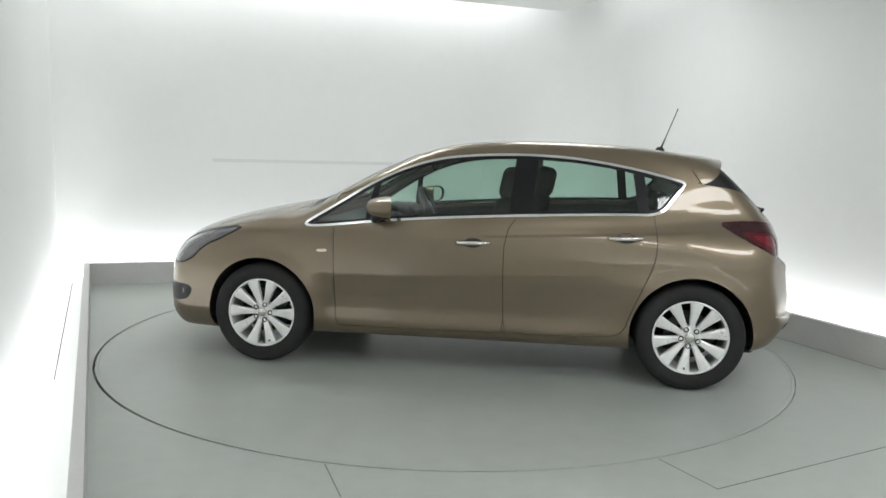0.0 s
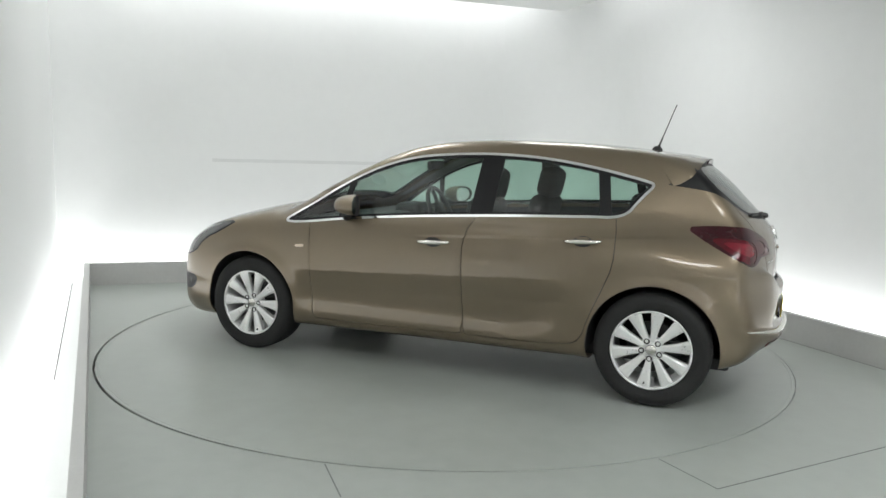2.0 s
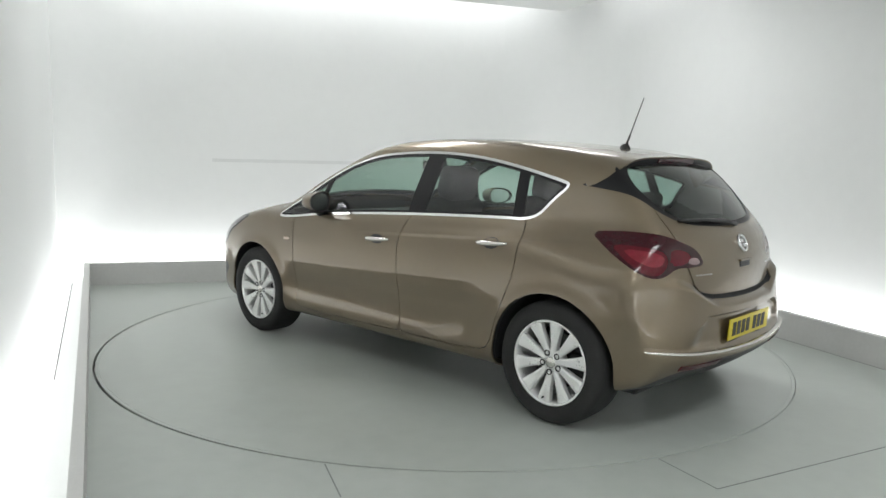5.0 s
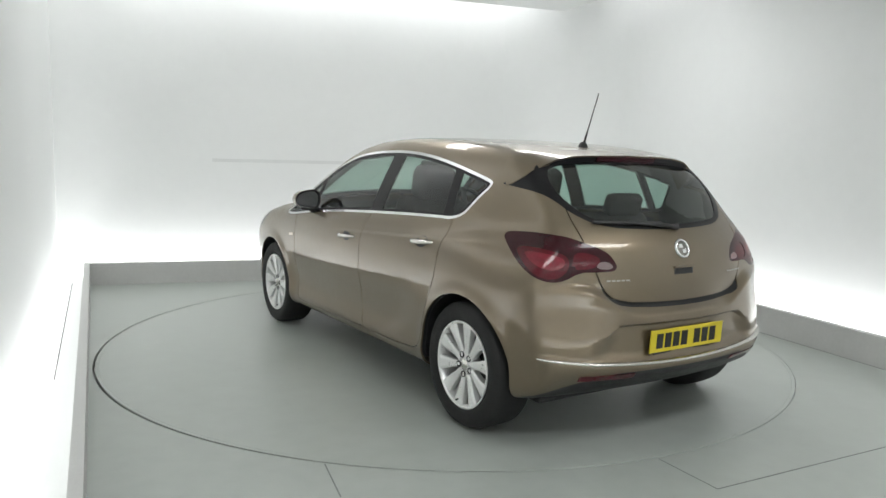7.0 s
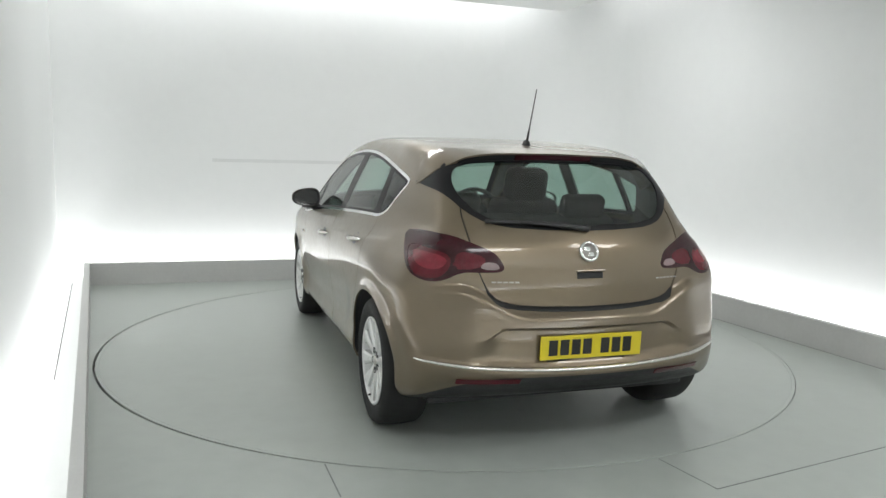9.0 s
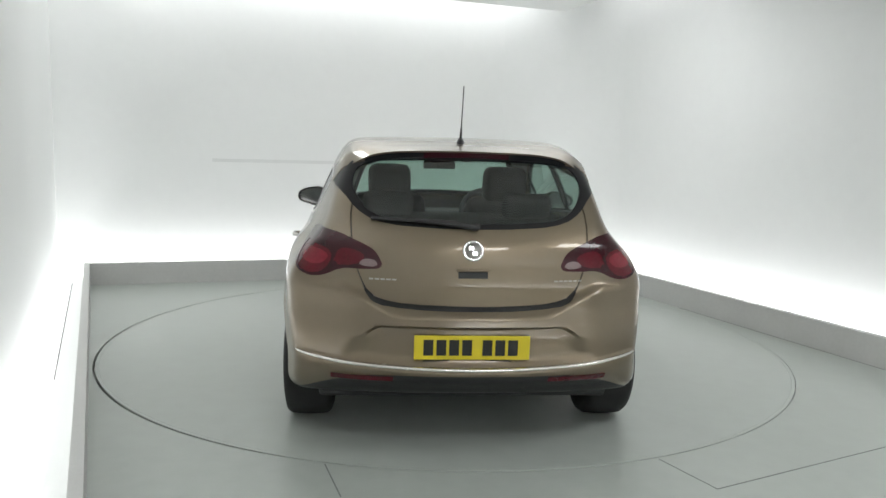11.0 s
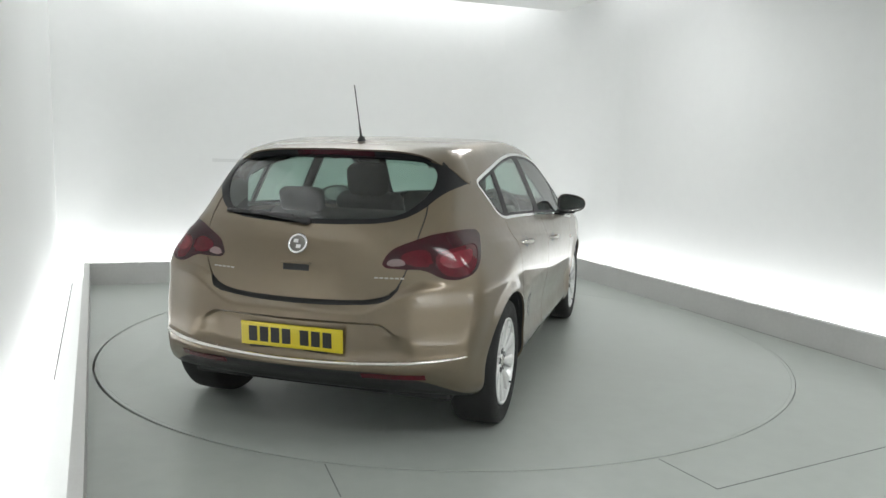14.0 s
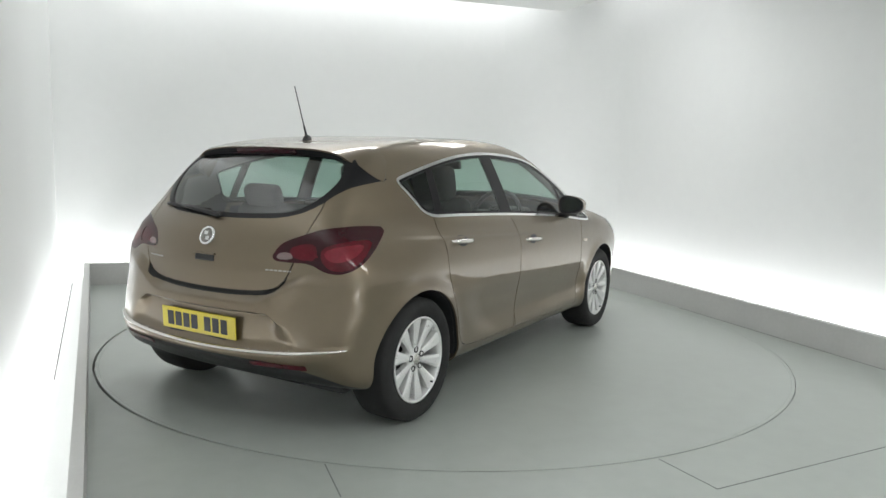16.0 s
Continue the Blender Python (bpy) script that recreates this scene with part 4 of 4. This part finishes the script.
for s in (1, -1):
    build_mirror(s)
    build_handle(0.085, -0.135, 0.842, s, -0.03)
    build_handle(-0.83, -1.045, 0.905, s, -0.04)
    bm = bmesh.new()
    loop = [(0.965, 0.752), (0.955, 0.762), (0.905, 0.766), (0.893, 0.758), (0.90, 0.748), (0.95, 0.744)]
    a = [bm.verts.new(on_side(x, z, 0.005, s)) for x, z in loop]
    b = [bm.verts.new(on_side(x * 1.0, z, -0.004, s)) for x, z in loop]
    bm.faces.new(a)
    for k in range(6):
        bm.faces.new((a[k], a[(k + 1) % 6], b[(k + 1) % 6], b[k]))
    part("side_repeater", bm, AMBER, car, "pale side repeater lamp")


# ---------------------------------------------------------------- the tail
def build_plate():
    m = Matrix.Translation((-2.012, 0, 0.521)) @ Matrix(((0, -0.05, -1), (-1, 0, 0), (0, 1, -0.05))).to_4x4()
    plate = part("number_plate", box(-0.26, 0.26, -0.0555, 0.0555, -0.006, 0.0, 0.003, m=m), YELLOW, car, "yellow rear number plate with black bars")
    x = -0.218
    for k in range(7):
        if k == 4:
            x += 0.034
        part("plate_bar", box(x, x + 0.044, -0.036, 0.036, 0.0, 0.0014, 0.0, m=m), BLACKINK, plate)
        x += 0.0575
    part("plate_backing", box(-0.22, -0.10, -0.075, -0.05, -0.03, -0.008, m=m), PLASTIC, plate)
    part("plate_backing", box(0.06, 0.18, -0.075, -0.05, -0.03, -0.008, m=m), PLASTIC, plate)


build_plate()


def build_emblem():
    m = rear_frame(0, 0.945, 0.001)
    bm = lathe([(0.001, 0.006), (0.035, 0.007), (0.038, 0.004)], 32, axis="z")
    bmesh.ops.transform(bm, matrix=m, verts=bm.verts[:])
    emblem = part("emblem", bm, EMBLEM, car, "round chrome maker's emblem as plain shape", smooth=True)
    bm = lathe([(0.037, 0.0), (0.037, 0.010), (0.042, 0.013), (0.048, 0.010), (0.049, 0.0)], 40, axis="z")
    bmesh.ops.transform(bm, matrix=m, verts=bm.verts[:])
    part("emblem_ring", bm, CHROME, emblem, smooth=True)
    for x0, x1, y0, y1 in ((-0.022, 0.004, 0.002, 0.022), (-0.006, 0.020, -0.024, -0.004)):
        part("emblem_relief", box(x0, x1, y0, y1, 0.004, 0.011, 0.003, m=m), CHROME, emblem)


build_emblem()
# the grip recess is not hollowed: a dark block gives its shade
m = rear_frame(0, 0.842, 0.0)
bm = bmesh.new()
box(-0.068, 0.068, -0.018, 0.016, -0.02, 0.0015, 0.006, m=m, bm=bm)
grip = part("tailgate_grip_shade", bm, PLASTIC, car, "dark block standing in for the shaded tailgate grip recess under the emblem")
part("grip_lip", box(-0.075, 0.075, 0.014, 0.024, -0.004, 0.012, 0.004, m=m), PAINT, grip)
for y0, n, w in ((0.455, 5, 0.020), (-0.385, 6, 0.017)):
    for k in range(n):
        y = y0 - k * (w + 0.006)
        part("badge_bar", box(-w / 2, w / 2, -0.0035, 0.0035, -0.001, 0.0015, m=rear_frame(y, 0.812)), BADGE, car, "small chrome badge bar")
for s in (1, -1):
    bent_strip("rear_reflector", [s * (0.35 + 0.28 * k / 8) for k in range(9)], 0.362, 0.388, 0.006, REDLAMP, "red rear reflector strip")



def build_lip():
    """The raised lip that runs round the rear bumper below the number plate."""
    bm = bmesh.new()
    rings = []
    for k in range(61):
        f = radians(-62 + 124 * k / 60)
        y, p = 0.0, None
        for _ in range(4):
            z = 0.424 + 0.065 * y * y
            p = project(np.array([[-1.36, 0.0, z]]), np.array([[-math.cos(f), math.sin(f), 0.0]]))[0]
            y = p[1]
        out = Vector((-math.cos(f), math.sin(f), 0))
        fade = 1 - max(0.0, (abs(math.degrees(f)) - 44) / 18) ** 1.5
        c = Vector(p) - out * 0.004
        rings.append([bm.verts.new(c + out * (0.020 * fade * math.cos(a)) + Vector((0, 0, 0.010 * math.sin(a) * (0.4 + 0.6 * fade)))) for a in np.linspace(0, 2 * math.pi, 12, endpoint=False)])
    for p, q in zip(rings, rings[1:]):
        for j in range(12):
            bm.faces.new((p[j], p[(j + 1) % 12], q[(j + 1) % 12], q[j]))
    bm.faces.new(rings[0])
    bm.faces.new(rings[-1][::-1])
    part("bumper_strip", bm, SATIN, car, "satin chrome strip along the rear bumper", smooth=True)


build_lip()

# rear wiper
wp = [on_rear(-0.02, 1.043, 0.016), on_rear(0.06, 1.057, 0.026), on_rear(0.22, 1.069, 0.024), on_rear(0.30, 1.073, 0.022)]
wiper = part("rear_wiper", tube(wp, [0.013, 0.011, 0.008, 0.007], 8), PLASTIC, car, "black rear wiper arm and blade", smooth=True)
part("wiper_blade", tube([on_rear(y, 1.067 + 0.02 * (y - 0.1), 0.012) for y in np.linspace(0.07, 0.46, 14)], 0.010, 6), PLASTIC, wiper, smooth=True)
part("wiper_pivot", lathe([(0.001, 0.0), (0.012, -0.002), (0.015, -0.010), (0.015, -0.03)], 16, axis="z"), PLASTIC, wiper, smooth=True).matrix_basis = rear_frame(-0.02, 1.043, 0.022)


# ---------------------------------------------------------------- inside the car
for nm, src, material, sink in (("headlining", "roof", LINING, 0.03), ("door_card", "front_door", TRIMGREY, 0.06), ("door_card", "rear_door", TRIMGREY, 0.06), ("side_trim", "quarter", TRIMGREY, 0.03), ("scuttle", "bonnet", PLASTIC, 0.05)):
    for side in ((2,) if src in CENTRE else (0, 1)):
        panel_mesh(nm, CO, NO, GROUPS[src], material, car, side, 0.0, sink)
part("floor_pan", box(-1.75, 1.9, -0.70, 0.70, 0.21, 0.28, 0.02), PLASTIC, car, "black underside of the car")
part("bulkhead", box(0.98, 1.06, -0.72, 0.72, 0.25, 0.90, 0.02), PLASTIC, car)


def cushion(name, size, m, parent, material=FABRIC, r=0.05, label=""):
    bm = box(-size[0] / 2, size[0] / 2, -size[1] / 2, size[1] / 2, -size[2] / 2, size[2] / 2, r, m=m, seg=4)
    return part(name, bm, material, parent, label, smooth=True)


def build_seat(y, back):
    seat = cushion("front_seat", (0.52, 0.50, 0.16), pose(0.18 - back, y, 0.50, 0, -8, 0), car, label="dark fabric front seat with headrest")
    cushion("seat_back", (0.15, 0.48, 0.62), pose(-0.06 - back, y, 0.80, 0, -17, 0), seat, r=0.06)
    cushion("headrest", (0.15, 0.28, 0.22), pose(-0.165 - back, y, 1.19, 0, -12, 0), seat, r=0.055)
    for d in (-0.06, 0.06):
        part("headrest_post", tube([(-0.135 - back, y + d, 1.04), (-0.155 - back, y + d, 1.14)], 0.007, 8), CHROME, seat)
    part("seat_base", box(-0.05 - back, 0.38 - back, y - 0.20, y + 0.20, 0.27, 0.44, 0.02), PLASTIC, seat)


build_seat(0.37, 0.06)
build_seat(-0.37, 0.26)
bench = cushion("rear_bench", (0.50, 1.22, 0.18), pose(-0.72, 0, 0.50, 0, -8, 0), car, label="dark fabric rear bench")
cushion("bench_back", (0.14, 1.20, 0.58), pose(-1.05, 0, 0.78, 0, -22, 0), bench, r=0.06)
for y in (0.38, -0.38):
    cushion("headrest", (0.09, 0.27, 0.14), pose(-1.17, y, 1.10, 0, -18, 0), bench, r=0.04)
part("parcel_shelf", box(-1.78, -1.18, -0.56, 0.56, 0.955, 0.975, 0.005), TRIMGREY, car, "dark parcel shelf behind the rear seats")
dash = bmesh.new()
box(0.62, 1.08, -0.72, 0.72, 0.70, 0.93, 0.07, bm=dash, seg=4)
dashboard = part("dashboard", dash, PLASTIC, car, "black dashboard", smooth=True)
part("instrument_hood", box(0.58, 0.80, -0.52, -0.22, 0.86, 0.99, 0.05, seg=4), PLASTIC, dashboard, smooth=True)
part("centre_console", box(0.05, 0.70, -0.10, 0.10, 0.28, 0.62, 0.04, seg=3), PLASTIC, car, smooth=True)
wh = bmesh.new()
tube([(0.185 * math.cos(a), 0.185 * math.sin(a), 0) for a in np.linspace(0, 2 * math.pi, 33)], 0.017, 8, wh, ends=False)
box(-0.17, 0.17, -0.022, 0.022, -0.012, 0.008, 0.006, bm=wh)
box(-0.07, 0.07, -0.06, 0.06, -0.02, 0.02, 0.015, bm=wh)
steering = part("steering_wheel", wh, PLASTIC, car, "black steering wheel", smooth=True)
steering.matrix_basis = pose(0.46, -0.37, 0.94, 0, -66, 0)
part("steering_column", tube([(0.48, -0.37, 0.93), (0.72, -0.37, 0.84)], 0.04, 10), PLASTIC, steering).matrix_basis = steering.matrix_basis.inverted()
part("rear_view_mirror", box(0.33, 0.37, -0.12, 0.12, 1.265, 1.325, 0.015, seg=3), PLASTIC, car, "black interior mirror", smooth=True)

# bright reflector inside each headlamp
for s in (1, -1):
    bm = bmesh.new()
    loop = [(1.985, 0.715), (1.90, 0.735), (1.925, 0.665)]
    a = [bm.verts.new(on_side(x, z, 0.003, s)) for x, z in loop]
    b = [bm.verts.new(on_side(x, z, -0.01, s)) for x, z in loop]
    bm.faces.new(a)
    for k in range(3):
        bm.faces.new((a[k], a[(k + 1) % 3], b[(k + 1) % 3], b[k]))
    part("headlamp_reflector", bm, ALLOY, car, "bright headlamp reflector")

# wheel wells and lower front details
for ax in (AXLE_F, AXLE_R):
    for s in (1, -1):
        bm = bmesh.new()
        rows = []
        for k in range(33):
            a = radians(-8 + 196 * k / 32)
            r = ARCH_R + 0.004
            rim_y = on_side(ax + r * math.cos(a), max(HUB_Z + r * math.sin(a), 0.26)).y - 0.006
            rows.append([bm.verts.new((ax + r * math.cos(a), s * yy, HUB_Z + r * math.sin(a))) for yy in (0.52, rim_y)])
        hubv = bm.verts.new((ax, s * 0.52, HUB_Z))
        for p, q in zip(rows, rows[1:]):
            bm.faces.new((p[0], p[1], q[1], q[0]))
            bm.faces.new((p[0], q[0], hubv))
        part("wheel_arch_liner", bm, PLASTIC, car, smooth=True)
for s in (1, -1):
    bm = lathe([(0.001, 0.0), (0.022, 0.004), (0.03, 0.0), (0.033, 0.006), (0.036, 0.0)], 24)
    fog = part("fog_lamp", bm, CLEARLAMP, car, "clear front fog lamp", smooth=True)
    q = on_side(1.93, 0.43, -0.022, s)
    fog.matrix_basis = Matrix.Translation((q.x + 0.01, q.y, q.z)) @ pose(0, 0, 0, 0, 0, -50 * s) @ (Matrix.Identity(4) if s > 0 else pose(0, 0, 0, 0, 0, 180))

# ---------------------------------------------------------------- movement
def angle(t):
    return 171.73 - 6.9207 * t - 0.00604 * t * t


CENTRE_X, CENTRE_Y = 0.270, -0.072


def motions():
    times = [0.5 * k for k in range(33)]
    walk(car, [(t, pose(0, 0, 0, 0, 0, angle(t)) @ Matrix.Translation((-CENTRE_X, -CENTRE_Y, 0))) for t in times])
    walk(turntable, [(t, pose(0, 0, 0, 0, 0, angle(t))) for t in times])


motions()
